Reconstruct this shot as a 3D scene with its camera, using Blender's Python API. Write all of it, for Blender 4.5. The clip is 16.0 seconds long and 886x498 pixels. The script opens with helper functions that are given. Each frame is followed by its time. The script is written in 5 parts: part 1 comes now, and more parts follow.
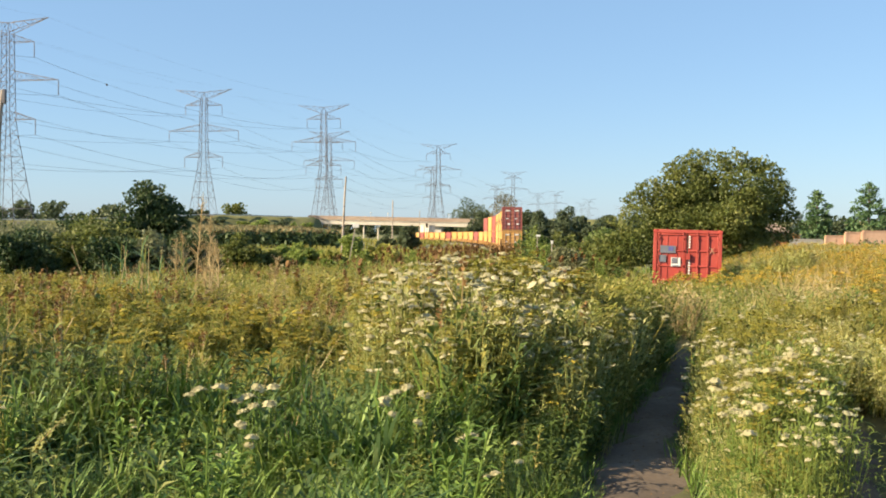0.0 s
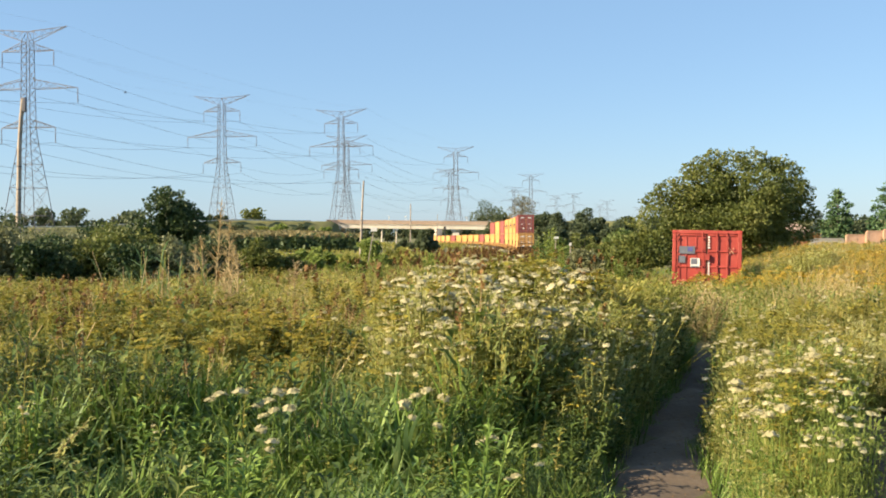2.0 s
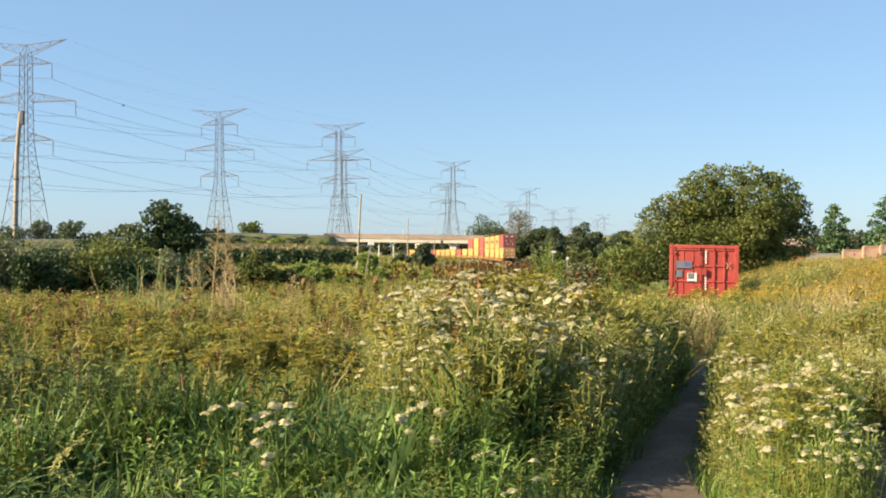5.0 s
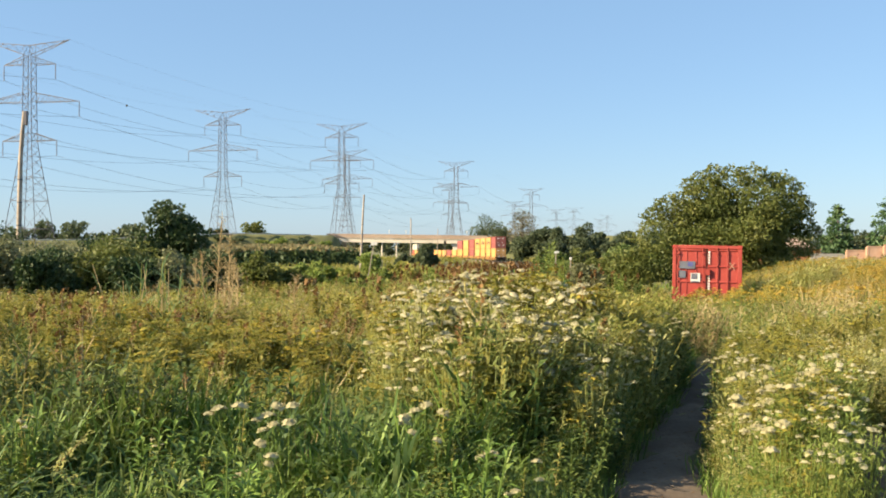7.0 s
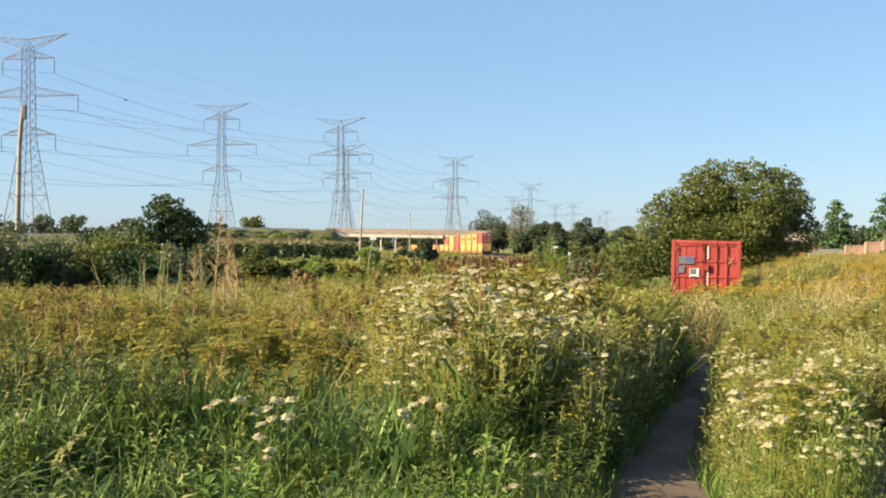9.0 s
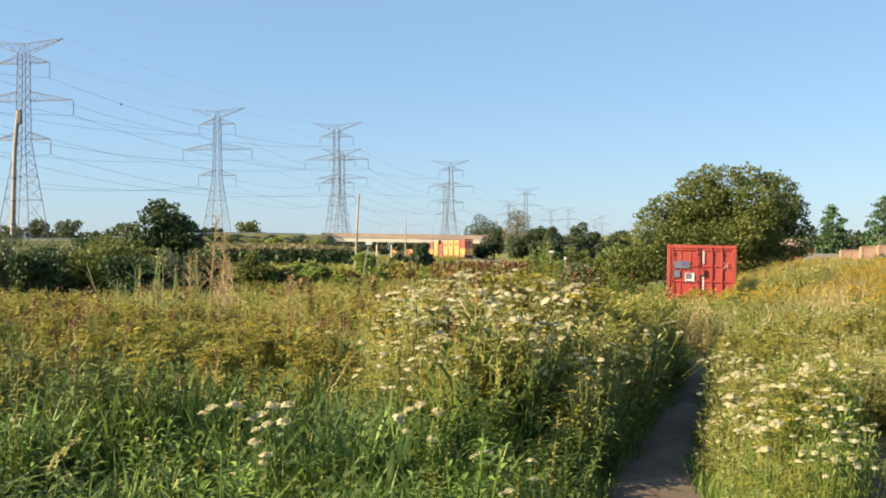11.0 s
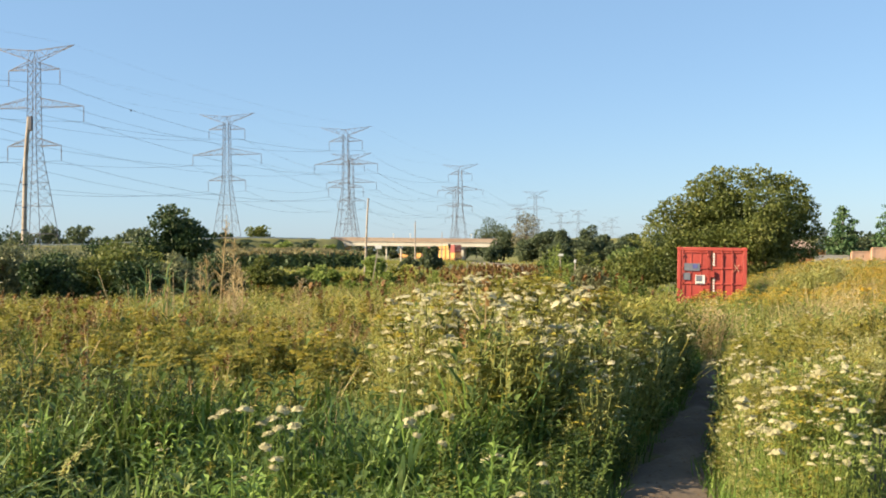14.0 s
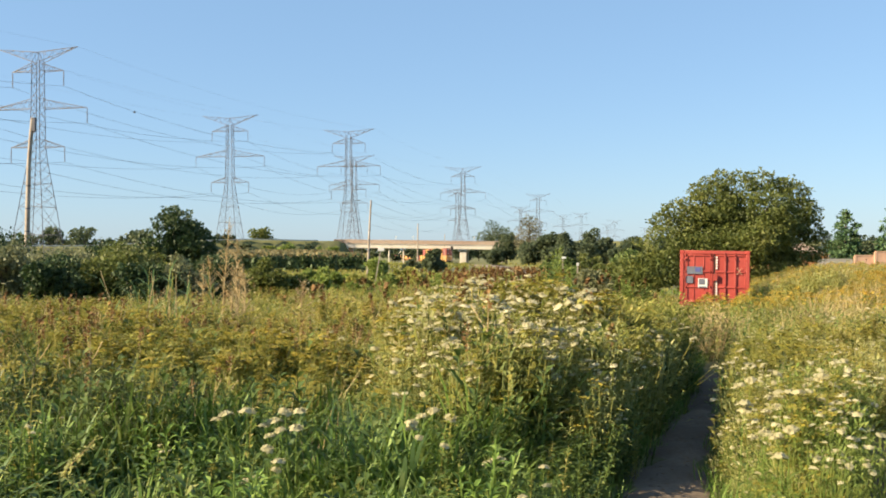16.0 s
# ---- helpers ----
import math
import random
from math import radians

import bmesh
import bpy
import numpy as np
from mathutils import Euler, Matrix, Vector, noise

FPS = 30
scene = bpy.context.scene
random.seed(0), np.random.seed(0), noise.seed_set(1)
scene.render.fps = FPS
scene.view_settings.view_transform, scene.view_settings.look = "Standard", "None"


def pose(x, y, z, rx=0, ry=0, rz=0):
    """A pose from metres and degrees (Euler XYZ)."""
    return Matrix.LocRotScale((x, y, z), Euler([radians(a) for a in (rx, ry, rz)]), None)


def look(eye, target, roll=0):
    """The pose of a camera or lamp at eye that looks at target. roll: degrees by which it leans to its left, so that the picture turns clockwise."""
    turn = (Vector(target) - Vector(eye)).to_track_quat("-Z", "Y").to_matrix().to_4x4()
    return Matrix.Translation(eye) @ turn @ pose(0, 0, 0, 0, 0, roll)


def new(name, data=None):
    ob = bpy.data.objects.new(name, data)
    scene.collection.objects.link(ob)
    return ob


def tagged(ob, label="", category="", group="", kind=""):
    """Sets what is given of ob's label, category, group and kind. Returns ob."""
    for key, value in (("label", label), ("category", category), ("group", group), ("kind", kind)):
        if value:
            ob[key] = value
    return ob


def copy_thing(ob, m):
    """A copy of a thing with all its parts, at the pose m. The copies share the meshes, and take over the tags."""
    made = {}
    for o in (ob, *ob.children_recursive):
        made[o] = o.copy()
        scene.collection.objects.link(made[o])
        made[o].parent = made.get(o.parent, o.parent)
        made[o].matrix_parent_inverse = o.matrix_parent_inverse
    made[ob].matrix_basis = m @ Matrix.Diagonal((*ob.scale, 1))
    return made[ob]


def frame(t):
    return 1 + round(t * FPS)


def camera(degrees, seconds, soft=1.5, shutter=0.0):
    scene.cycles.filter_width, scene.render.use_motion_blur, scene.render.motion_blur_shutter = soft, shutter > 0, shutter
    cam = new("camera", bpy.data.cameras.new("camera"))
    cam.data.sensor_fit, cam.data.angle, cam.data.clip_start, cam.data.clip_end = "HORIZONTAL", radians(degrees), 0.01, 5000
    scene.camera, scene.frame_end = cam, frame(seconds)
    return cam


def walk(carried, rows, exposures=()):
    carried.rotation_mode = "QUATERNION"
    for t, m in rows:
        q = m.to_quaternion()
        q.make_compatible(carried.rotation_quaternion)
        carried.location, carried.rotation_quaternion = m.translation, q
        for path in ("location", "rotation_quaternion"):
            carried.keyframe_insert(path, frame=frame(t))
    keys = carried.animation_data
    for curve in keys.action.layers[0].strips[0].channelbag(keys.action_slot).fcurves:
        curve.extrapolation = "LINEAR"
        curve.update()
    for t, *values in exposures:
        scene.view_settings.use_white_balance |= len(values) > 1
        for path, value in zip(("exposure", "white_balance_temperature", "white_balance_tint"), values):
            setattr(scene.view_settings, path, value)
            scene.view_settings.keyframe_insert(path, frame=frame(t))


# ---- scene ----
# ---------------------------------------------------------------- camera
EYE = (0.0, 0.0, 1.6)
cam = camera(48, 16.0, soft=1.85)


def gaze(turn, tilt, lean):
    """The hand-held camera at its one stand: degrees to the left, upwards, and of lean."""
    m = Euler((0, 0, radians(turn))).to_matrix() @ Euler((radians(tilt), 0, 0)).to_matrix() @ Euler((0, radians(lean), 0)).to_matrix()
    return Matrix.Translation(EYE) @ m.to_4x4() @ pose(0, 0, 0, 90, 0, 0)


PATH = [(0.0, -0.84, -0.96, -0.48), (0.5, -0.55, -1.29, -0.52), (1.0, -0.28, -1.31, -0.31), (1.5, -0.06, -1.11, -0.07), (2.0, 0.21, -0.79, 0.1),
        (2.5, 0.45, -0.52, 0.12), (3.0, 0.34, -0.34, 0.09), (3.5, 0.0, -0.29, 0.0), (4.0, -0.1, -0.21, -0.05), (6.5, 0.31, 0.22, -0.08),
        (7.0, 0.22, 0.03, -0.07), (7.5, 0.23, -0.14, 0.03), (8.0, 0.29, -0.16, -0.01), (8.5, 0.26, -0.23, -0.14), (9.0, 0.16, -0.27, -0.16),
        (11.5, -0.09, 0.03, -0.15), (12.0, -0.03, 0.03, -0.12), (12.5, 0.09, -0.12, -0.07), (13.0, 0.23, -0.25, 0.03), (13.5, 0.37, -0.11, 0.17),
        (14.0, 0.47, 0.21, 0.17), (14.5, 0.53, 0.5, 0.03), (15.0, 0.53, 0.65, -0.01), (15.5, 0.61, 0.54, -0.04), (16.0, 0.62, 0.35, -0.01),]
walk(cam, [(t, gaze(a, b, c)) for t, a, b, c in PATH])

# ---------------------------------------------------------------- light
SUN_TURN, SUN_HIGH = 252.0, 30.0      # compass degrees from +Y, and above the horizon
world = bpy.data.worlds.new("world")
scene.world = world
world.use_nodes = True
wn = world.node_tree
sky = wn.nodes.new("ShaderNodeTexSky")
sky.sky_type = "NISHITA"
sky.sun_disc = False
sky.sun_elevation, sky.sun_rotation = radians(SUN_HIGH), radians(SUN_TURN)
sky.altitude, sky.air_density, sky.dust_density, sky.ozone_density = 100, 1.0, 0.5, 3.5
haze = wn.nodes.new("ShaderNodeMix")      # a thin even summer haze over the clear sky
haze.data_type = "RGBA"
haze.inputs["Factor"].default_value = 0.42
wn.links.new(sky.outputs[0], haze.inputs["A"])
haze.inputs["B"].default_value = (2.75, 4.6, 6.9, 1)
wn.links.new(haze.outputs["Result"], wn.nodes["Background"].inputs[0])
wn.nodes["Background"].inputs[1].default_value = 0.056
sun = new("sun", bpy.data.lights.new("sun", "SUN"))
sun.data.energy, sun.data.angle, sun.data.color = 5.0, radians(0.55), (1.0, 0.80, 0.52)
sd = Vector((math.sin(radians(SUN_TURN)) * math.cos(radians(SUN_HIGH)), math.cos(radians(SUN_TURN)) * math.cos(radians(SUN_HIGH)), math.sin(radians(SUN_HIGH))))
sun.matrix_world = look(sd * 50, (0, 0, 0))
scene.view_settings.exposure = 1.42

# ---------------------------------------------------------------- materials


def nodes_of(name):
    m = bpy.data.materials.new(name)
    m.use_nodes = True
    return m, m.node_tree.nodes, m.node_tree.links, m.node_tree.nodes["Principled BSDF"]


def ramp_of(n, stops):
    r = n.new("ShaderNodeValToRGB")
    while len(r.color_ramp.elements) < len(stops):
        r.color_ramp.elements.new(0.5)
    for e, (p, c) in zip(r.color_ramp.elements, stops):
        e.position, e.color = p, (*c, 1)
    return r


def noise_of(n, l, scale, detail=4.0, source="Object"):
    co = n.new("ShaderNodeTexCoord")
    t = n.new("ShaderNodeTexNoise")
    t.inputs["Scale"].default_value, t.inputs["Detail"].default_value = scale, detail
    l.new(co.outputs[source], t.inputs["Vector"])
    return t


def surface(name, colours, scale, rough=0.7, metal=0.0, bump=0.2, fine=8.0, per_object=0.0):
    """Paint, stone, wood, earth: a coarse and a fine noise vary the colour, the fine one also the relief."""
    m, n, l, p = nodes_of(name)
    a, b = noise_of(n, l, scale), noise_of(n, l, scale * fine, 6.0)
    mix = n.new("ShaderNodeMath")
    mix.operation = "MULTIPLY_ADD"
    l.new(b.outputs[0], mix.inputs[0])
    mix.inputs[1].default_value = 0.45
    half = n.new("ShaderNodeMath")
    half.operation = "MULTIPLY_ADD"
    l.new(a.outputs[0], half.inputs[0])
    half.inputs[1].default_value, half.inputs[2].default_value = 0.9, -0.17
    l.new(half.outputs[0], mix.inputs[2])
    last = mix
    if per_object:
        info = n.new("ShaderNodeObjectInfo")
        add = n.new("ShaderNodeMath")
        add.operation = "MULTIPLY_ADD"
        l.new(info.outputs["Random"], add.inputs[0])
        add.inputs[1].default_value = per_object
        l.new(mix.outputs[0], add.inputs[2])
        last = add
    k = len(colours) - 1
    r = ramp_of(n, [(0.2 + 0.6 * i / k, c) for i, c in enumerate(colours)])
    l.new(last.outputs[0], r.inputs[0])
    l.new(r.outputs[0], p.inputs["Base Color"])
    p.inputs["Roughness"].default_value, p.inputs["Metallic"].default_value = rough, metal
    if bump:
        bm_ = n.new("ShaderNodeBump")
        bm_.inputs["Strength"].default_value = bump
        l.new(b.outputs[0], bm_.inputs["Height"])
        l.new(bm_.outputs[0], p.inputs["Normal"])
    return m


def foliage(name, colours, patch=0.6, through_light=0.35, rough=0.55):
    """Leaves: each leaf differs a little, patches of the plant differ too, and light comes through."""
    m, n, l, p = nodes_of(name)
    geo = n.new("ShaderNodeNewGeometry")
    a = noise_of(n, l, patch, 3.0)
    s = n.new("ShaderNodeMath")
    s.operation = "MULTIPLY_ADD"
    l.new(geo.outputs["Random Per Island"], s.inputs[0])
    s.inputs[1].default_value = 0.55
    t = n.new("ShaderNodeMath")
    t.operation = "MULTIPLY_ADD"
    l.new(a.outputs[0], t.inputs[0])
    t.inputs[1].default_value, t.inputs[2].default_value = 1.5, -0.52
    l.new(t.outputs[0], s.inputs[2])
    k = len(colours) - 1
    r = ramp_of(n, [(0.05 + 0.9 * i / k, c) for i, c in enumerate(colours)])
    l.new(s.outputs[0], r.inputs[0])
    l.new(r.outputs[0], p.inputs["Base Color"])
    p.inputs["Roughness"].default_value = rough
    p.inputs["Specular IOR Level"].default_value = 0.3
    tr = n.new("ShaderNodeBsdfTranslucent")
    l.new(r.outputs[0], tr.inputs["Color"])
    mix = n.new("ShaderNodeMixShader")
    mix.inputs[0].default_value = through_light
    l.new(p.outputs[0], mix.inputs[1])
    l.new(tr.outputs[0], mix.inputs[2])
    l.new(mix.outputs[0], n["Material Output"].inputs["Surface"])
    return m


M_GROUND = surface("meadow_earth", [(0.035, 0.036, 0.013), (0.075, 0.075, 0.026), (0.14, 0.122, 0.05)], 0.35, 0.95, bump=0.5, fine=30)
M_BANK = surface("mown_bank_grass", [(0.077, 0.084, 0.025), (0.117, 0.122, 0.038), (0.171, 0.16, 0.06)], 0.12, 0.95, bump=0.5, fine=20)
M_PATH = surface("trodden_earth", [(0.055, 0.041, 0.03), (0.115, 0.086, 0.062), (0.20, 0.155, 0.115)], 1.3, 0.95, bump=0.6, fine=22)
M_GRASS = foliage("grass", [(0.052, 0.102, 0.018), (0.103, 0.18, 0.034), (0.184, 0.276, 0.058), (0.322, 0.36, 0.111)], 0.5, 0.26)
M_FORB = foliage("weed_leaves", [(0.035, 0.065, 0.017), (0.075, 0.12, 0.028), (0.13, 0.18, 0.045), (0.22, 0.24, 0.08)], 0.7, 0.26)
M_OLIVE = foliage("meadow_leaves", [(0.116, 0.142, 0.028), (0.231, 0.251, 0.053), (0.359, 0.341, 0.084), (0.488, 0.411, 0.14)], 0.5)
M_FEATHER = foliage("pale_feathery_leaves", [(0.19, 0.23, 0.07), (0.33, 0.355, 0.115), (0.45, 0.45, 0.17), (0.56, 0.52, 0.26)], 0.6)
M_WILLOW = foliage("grey_green_leaves", [(0.10, 0.12, 0.06), (0.16, 0.18, 0.09), (0.24, 0.25, 0.13), (0.33, 0.33, 0.18)], 0.5, 0.3)
M_YELLOW = foliage("yellow_florets", [(0.158, 0.159, 0.023), (0.23, 0.215, 0.031), (0.301, 0.258, 0.039), (0.396, 0.31, 0.046)], 0.8, 0.25)
M_GOLD = foliage("golden_florets", [(0.36, 0.24, 0.03), (0.48, 0.32, 0.035), (0.58, 0.40, 0.05)], 0.8, 0.25)
M_WHITE = foliage("white_florets", [(0.36, 0.33, 0.181), (0.49, 0.456, 0.275), (0.63, 0.582, 0.396)], 1.5, 0.35)
M_STRAW = foliage("dry_stalks", [(0.22, 0.15, 0.07), (0.40, 0.30, 0.14), (0.52, 0.41, 0.22), (0.60, 0.50, 0.30)], 0.8, 0.2, 0.7)
M_RUST = foliage("brown_seed_heads", [(0.10, 0.055, 0.025), (0.20, 0.115, 0.045), (0.32, 0.19, 0.07)], 0.9, 0.2, 0.8)
M_TREE = foliage("tree_leaves", [(0.057, 0.077, 0.021), (0.103, 0.132, 0.032), (0.155, 0.176, 0.044), (0.207, 0.215, 0.065)], 0.35)
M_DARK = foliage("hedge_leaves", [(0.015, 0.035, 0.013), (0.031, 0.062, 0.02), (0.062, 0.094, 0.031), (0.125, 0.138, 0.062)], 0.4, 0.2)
M_SUMAC = foliage("bright_shrub_leaves", [(0.088, 0.142, 0.03), (0.162, 0.223, 0.047), (0.257, 0.317, 0.074), (0.378, 0.378, 0.121)], 0.3)
# far leaves: base colour lifted and blued in place of aerial haze
M_FAR = foliage("haze_lifted_far_leaves", [(0.06, 0.085, 0.05), (0.095, 0.125, 0.065), (0.14, 0.165, 0.08)], 0.08, 0.4)
M_CORN = foliage("corn_leaves", [(0.04, 0.075, 0.035), (0.065, 0.105, 0.045), (0.10, 0.14, 0.05)], 0.3, 0.25)
M_TASSEL = foliage("corn_tassels", [(0.167, 0.147, 0.069), (0.245, 0.206, 0.098), (0.323, 0.274, 0.137)], 0.3, 0.2)
M_BLUEGRASS = foliage("blue_green_blades", [(0.05, 0.10, 0.035), (0.09, 0.165, 0.055), (0.15, 0.235, 0.085), (0.24, 0.32, 0.13)], 0.9, 0.4, 0.45)
M_PALE = foliage("poplar_leaves", [(0.115, 0.112, 0.068), (0.172, 0.16, 0.096), (0.238, 0.212, 0.136)], 0.2)
M_SPRUCE = foliage("conifer_needles", [(0.033, 0.075, 0.033), (0.068, 0.128, 0.048), (0.112, 0.173, 0.068)], 0.5, 0.15)
M_BLUE = foliage("blue_spruce_needles", [(0.06, 0.09, 0.09), (0.10, 0.14, 0.14), (0.15, 0.19, 0.19)], 0.5, 0.1)
M_BARK = surface("bark", [(0.05, 0.04, 0.03), (0.11, 0.09, 0.07), (0.17, 0.14, 0.11)], 3, 0.9, bump=0.8)
M_POLE = surface("weathered_pole_wood", [(0.22, 0.18, 0.14), (0.34, 0.29, 0.24), (0.45, 0.40, 0.34)], 1.5, 0.85, bump=0.4)
M_STEEL = surface("galvanised_steel", [(0.085, 0.085, 0.10), (0.125, 0.125, 0.145), (0.17, 0.17, 0.19)], 0.4, 0.65, 0.2, bump=0)
M_WIRE = surface("aluminium_cable", [(0.30, 0.33, 0.38), (0.42, 0.45, 0.50)], 0.3, 0.5, 0.5, bump=0)
M_RED = surface("faded_red_paint", [(0.24, 0.032, 0.025), (0.33, 0.047, 0.036), (0.39, 0.075, 0.058)], 0.8, 0.55, bump=0.06, fine=14)
M_REDDK = surface("rusty_red_paint", [(0.20, 0.03, 0.02), (0.34, 0.04, 0.03), (0.42, 0.07, 0.05)], 2.0, 0.6, bump=0.1)
M_RUBBER = surface("door_seal", [(0.02, 0.02, 0.02), (0.05, 0.045, 0.04)], 4, 0.8, bump=0)
M_MARK = surface("white_marking", [(0.55, 0.55, 0.53), (0.72, 0.72, 0.70)], 5, 0.6, bump=0)
M_GREYSIGN = surface("grey_blue_placard", [(0.09, 0.10, 0.13), (0.16, 0.17, 0.21)], 4, 0.5, bump=0)
M_CARRED = surface("train_red_paint", [(0.17, 0.045, 0.042), (0.23, 0.06, 0.055), (0.29, 0.095, 0.085)], 0.5, 0.8, bump=0, per_object=0.15)
M_CARYEL = surface("train_yellow_paint", [(0.36, 0.185, 0.05), (0.45, 0.24, 0.07), (0.52, 0.30, 0.11)], 0.5, 0.8, bump=0, per_object=0.2)
M_CARWHITE = surface("train_white_paint", [(0.40, 0.37, 0.32), (0.55, 0.52, 0.46)], 0.5, 0.8, bump=0)
M_WELL = surface("train_frame_paint", [(0.16, 0.08, 0.04), (0.30, 0.17, 0.06), (0.40, 0.25, 0.08)], 0.7, 0.7, bump=0)
M_BLACK = surface("black_iron", [(0.012, 0.012, 0.012), (0.04, 0.036, 0.032)], 1.5, 0.6, 0.2, bump=0)
M_RAIL = surface("worn_rail", [(0.14, 0.10, 0.08), (0.28, 0.24, 0.21)], 1, 0.45, 0.8, bump=0)
M_BALLAST = surface("ballast", [(0.13, 0.11, 0.09), (0.24, 0.20, 0.16), (0.34, 0.29, 0.24)], 0.6, 0.95, bump=0.5, fine=20)
M_CONC = surface("pale_concrete", [(0.42, 0.38, 0.31), (0.58, 0.53, 0.45), (0.66, 0.62, 0.54)], 0.15, 0.85, bump=0.1)
M_PARA = surface("tan_parapet", [(0.268, 0.189, 0.14), (0.366, 0.275, 0.213), (0.439, 0.354, 0.281)], 0.12, 0.85, bump=0.1)
M_BRICK = surface("tan_brick", [(0.38, 0.22, 0.14), (0.50, 0.31, 0.21), (0.58, 0.39, 0.28)], 0.4, 0.9, bump=0.2, per_object=0.1)
M_WALLGREY = surface("grey_fence", [(0.34, 0.32, 0.28), (0.46, 0.44, 0.39)], 0.5, 0.9, bump=0.1)
M_ROOF = surface("orange_brick_wall", [(0.34, 0.13, 0.06), (0.46, 0.20, 0.10)], 0.5, 0.9, bump=0.2)

# ---------------------------------------------------------------- mesh tools
rng = np.random.default_rng(7)


def smooth(a, b, x):
    t = np.clip((np.asarray(x, float) - a) / (b - a), 0, 1)   # a may exceed b
    return t * t * (3 - 2 * t)


def land(x, y):
    """The height of the ground: level at the camera, sinking to the railway, with a bank on the right."""
    x, y = np.asarray(x, float), np.asarray(y, float)
    z = -0.85 * smooth(13, 36, y) - 0.4 * smooth(42, 110, y) - 0.4 * smooth(280, 420, y)
    z = z + 1.45 * smooth(8.5, 17, x - 0.08 * (y - 31)) * smooth(9, 24, y) * (1 - smooth(63, 105, y))
    z = z + 0.18 * smooth(3.2, 6.0, x) * smooth(7, 14, y) * (1 - smooth(22, 34, y))
    z = z + 0.04 * np.sin(x * 1.3 + 0.7) * np.cos(y * 1.1) * smooth(2, 5, np.hypot(x, y))
    z = z + 1.3 * smooth(175, 290, y) * (1 - smooth(330, 385, y)) * smooth(0, 14, -0.088 * y - x)
    line = 415 + np.where(x < -43, 1.0, -0.1) * (x + 43)
    crest = 9.0 - 4.6 * smooth(-70, -130, x)
    road = (1 - smooth(7, 24, np.abs(y - line))) * crest
    z = z + road * (1 - smooth(-46, -40, x)) + road * smooth(19, 26, x)
    return z


def mesh_of(name, V, Q, materials, index=None, flat=True):
    V, Q = np.asarray(V, np.float32).reshape(-1, 3), np.asarray(Q, np.int32)
    k = Q.shape[1]
    me = bpy.data.meshes.new(name)
    me.vertices.add(len(V))
    me.vertices.foreach_set("co", V.ravel())
    me.loops.add(Q.size)
    me.loops.foreach_set("vertex_index", Q.ravel())
    me.polygons.add(len(Q))
    me.polygons.foreach_set("loop_start", np.arange(0, Q.size, k, dtype=np.int32))
    me.polygons.foreach_set("loop_total", np.full(len(Q), k, np.int32))
    for m in materials if isinstance(materials, (list, tuple)) else [materials]:
        me.materials.append(m)
    if index is not None:
        me.polygons.foreach_set("material_index", np.asarray(index, np.int32))
    me.update(calc_edges=True)
    if len(Q) < 30000:
        me.set_sharp_from_angle(angle=math.radians(38))
    return me


def stitch(pieces):
    V, Q, o = [], [], 0
    for v, q in pieces:
        V.append(np.asarray(v, float).reshape(-1, 3))
        Q.append(np.asarray(q, int).reshape(-1, 4) + o)
        o += len(V[-1])
    return np.concatenate(V), np.concatenate(Q)


def empty(name, m, label, category, group="", kind=""):
    ob = new(name)
    ob.matrix_basis = m
    return tagged(ob, label, category, group, kind)


def child(name, V, Q, material, parent, label=""):
    ob = new(name, mesh_of(name, V, Q, material))
    ob.parent = parent
    return tagged(ob, label)


BOXQ = np.array([(0, 3, 2, 1), (4, 5, 6, 7), (0, 1, 5, 4), (1, 2, 6, 5), (2, 3, 7, 6), (3, 0, 4, 7)])


def box(x0, x1, y0, y1, z0, z1, bevel=0.0):
    """A block; bevel: its upright and level edges are cut back by that much."""
    if not bevel:
        return np.array([(x0, y0, z0), (x1, y0, z0), (x1, y1, z0), (x0, y1, z0), (x0, y0, z1), (x1, y0, z1), (x1, y1, z1), (x0, y1, z1)], float), BOXQ
    bm = bmesh.new()
    bmesh.ops.create_cube(bm, size=1, matrix=Matrix.Translation(((x0 + x1) / 2, (y0 + y1) / 2, (z0 + z1) / 2)) @ Matrix.Diagonal((x1 - x0, y1 - y0, z1 - z0, 1)))
    b = min(bevel, 0.45 * min(x1 - x0, y1 - y0, z1 - z0))
    bmesh.ops.bevel(bm, geom=bm.edges[:], offset=b, segments=1, affect="EDGES")
    bm.verts.index_update()
    v = np.array([w.co for w in bm.verts])
    q = [[w.index for w in f.verts] for f in bm.faces]
    bm.free()
    return v, np.array([f if len(f) == 4 else f + [f[-1]] for f in q if len(f) == 4] + [[f[0], f[1], f[2], f[2]] for f in q if len(f) == 3])


def bar(p, q, w):
    """A square rod from p to q."""
    p, q = np.asarray(p, float), np.asarray(q, float)
    d = (q - p) / max(np.linalg.norm(q - p), 1e-9)
    a = np.cross(d, (0, 0, 1) if abs(d[2]) < 0.9 else (1, 0, 0))
    a /= np.linalg.norm(a)
    b = np.cross(d, a)
    r = [a * w / 2 + b * w / 2, b * w / 2 - a * w / 2, -a * w / 2 - b * w / 2, a * w / 2 - b * w / 2]
    return np.array([p + k for k in r] + [q + k for k in r]), BOXQ


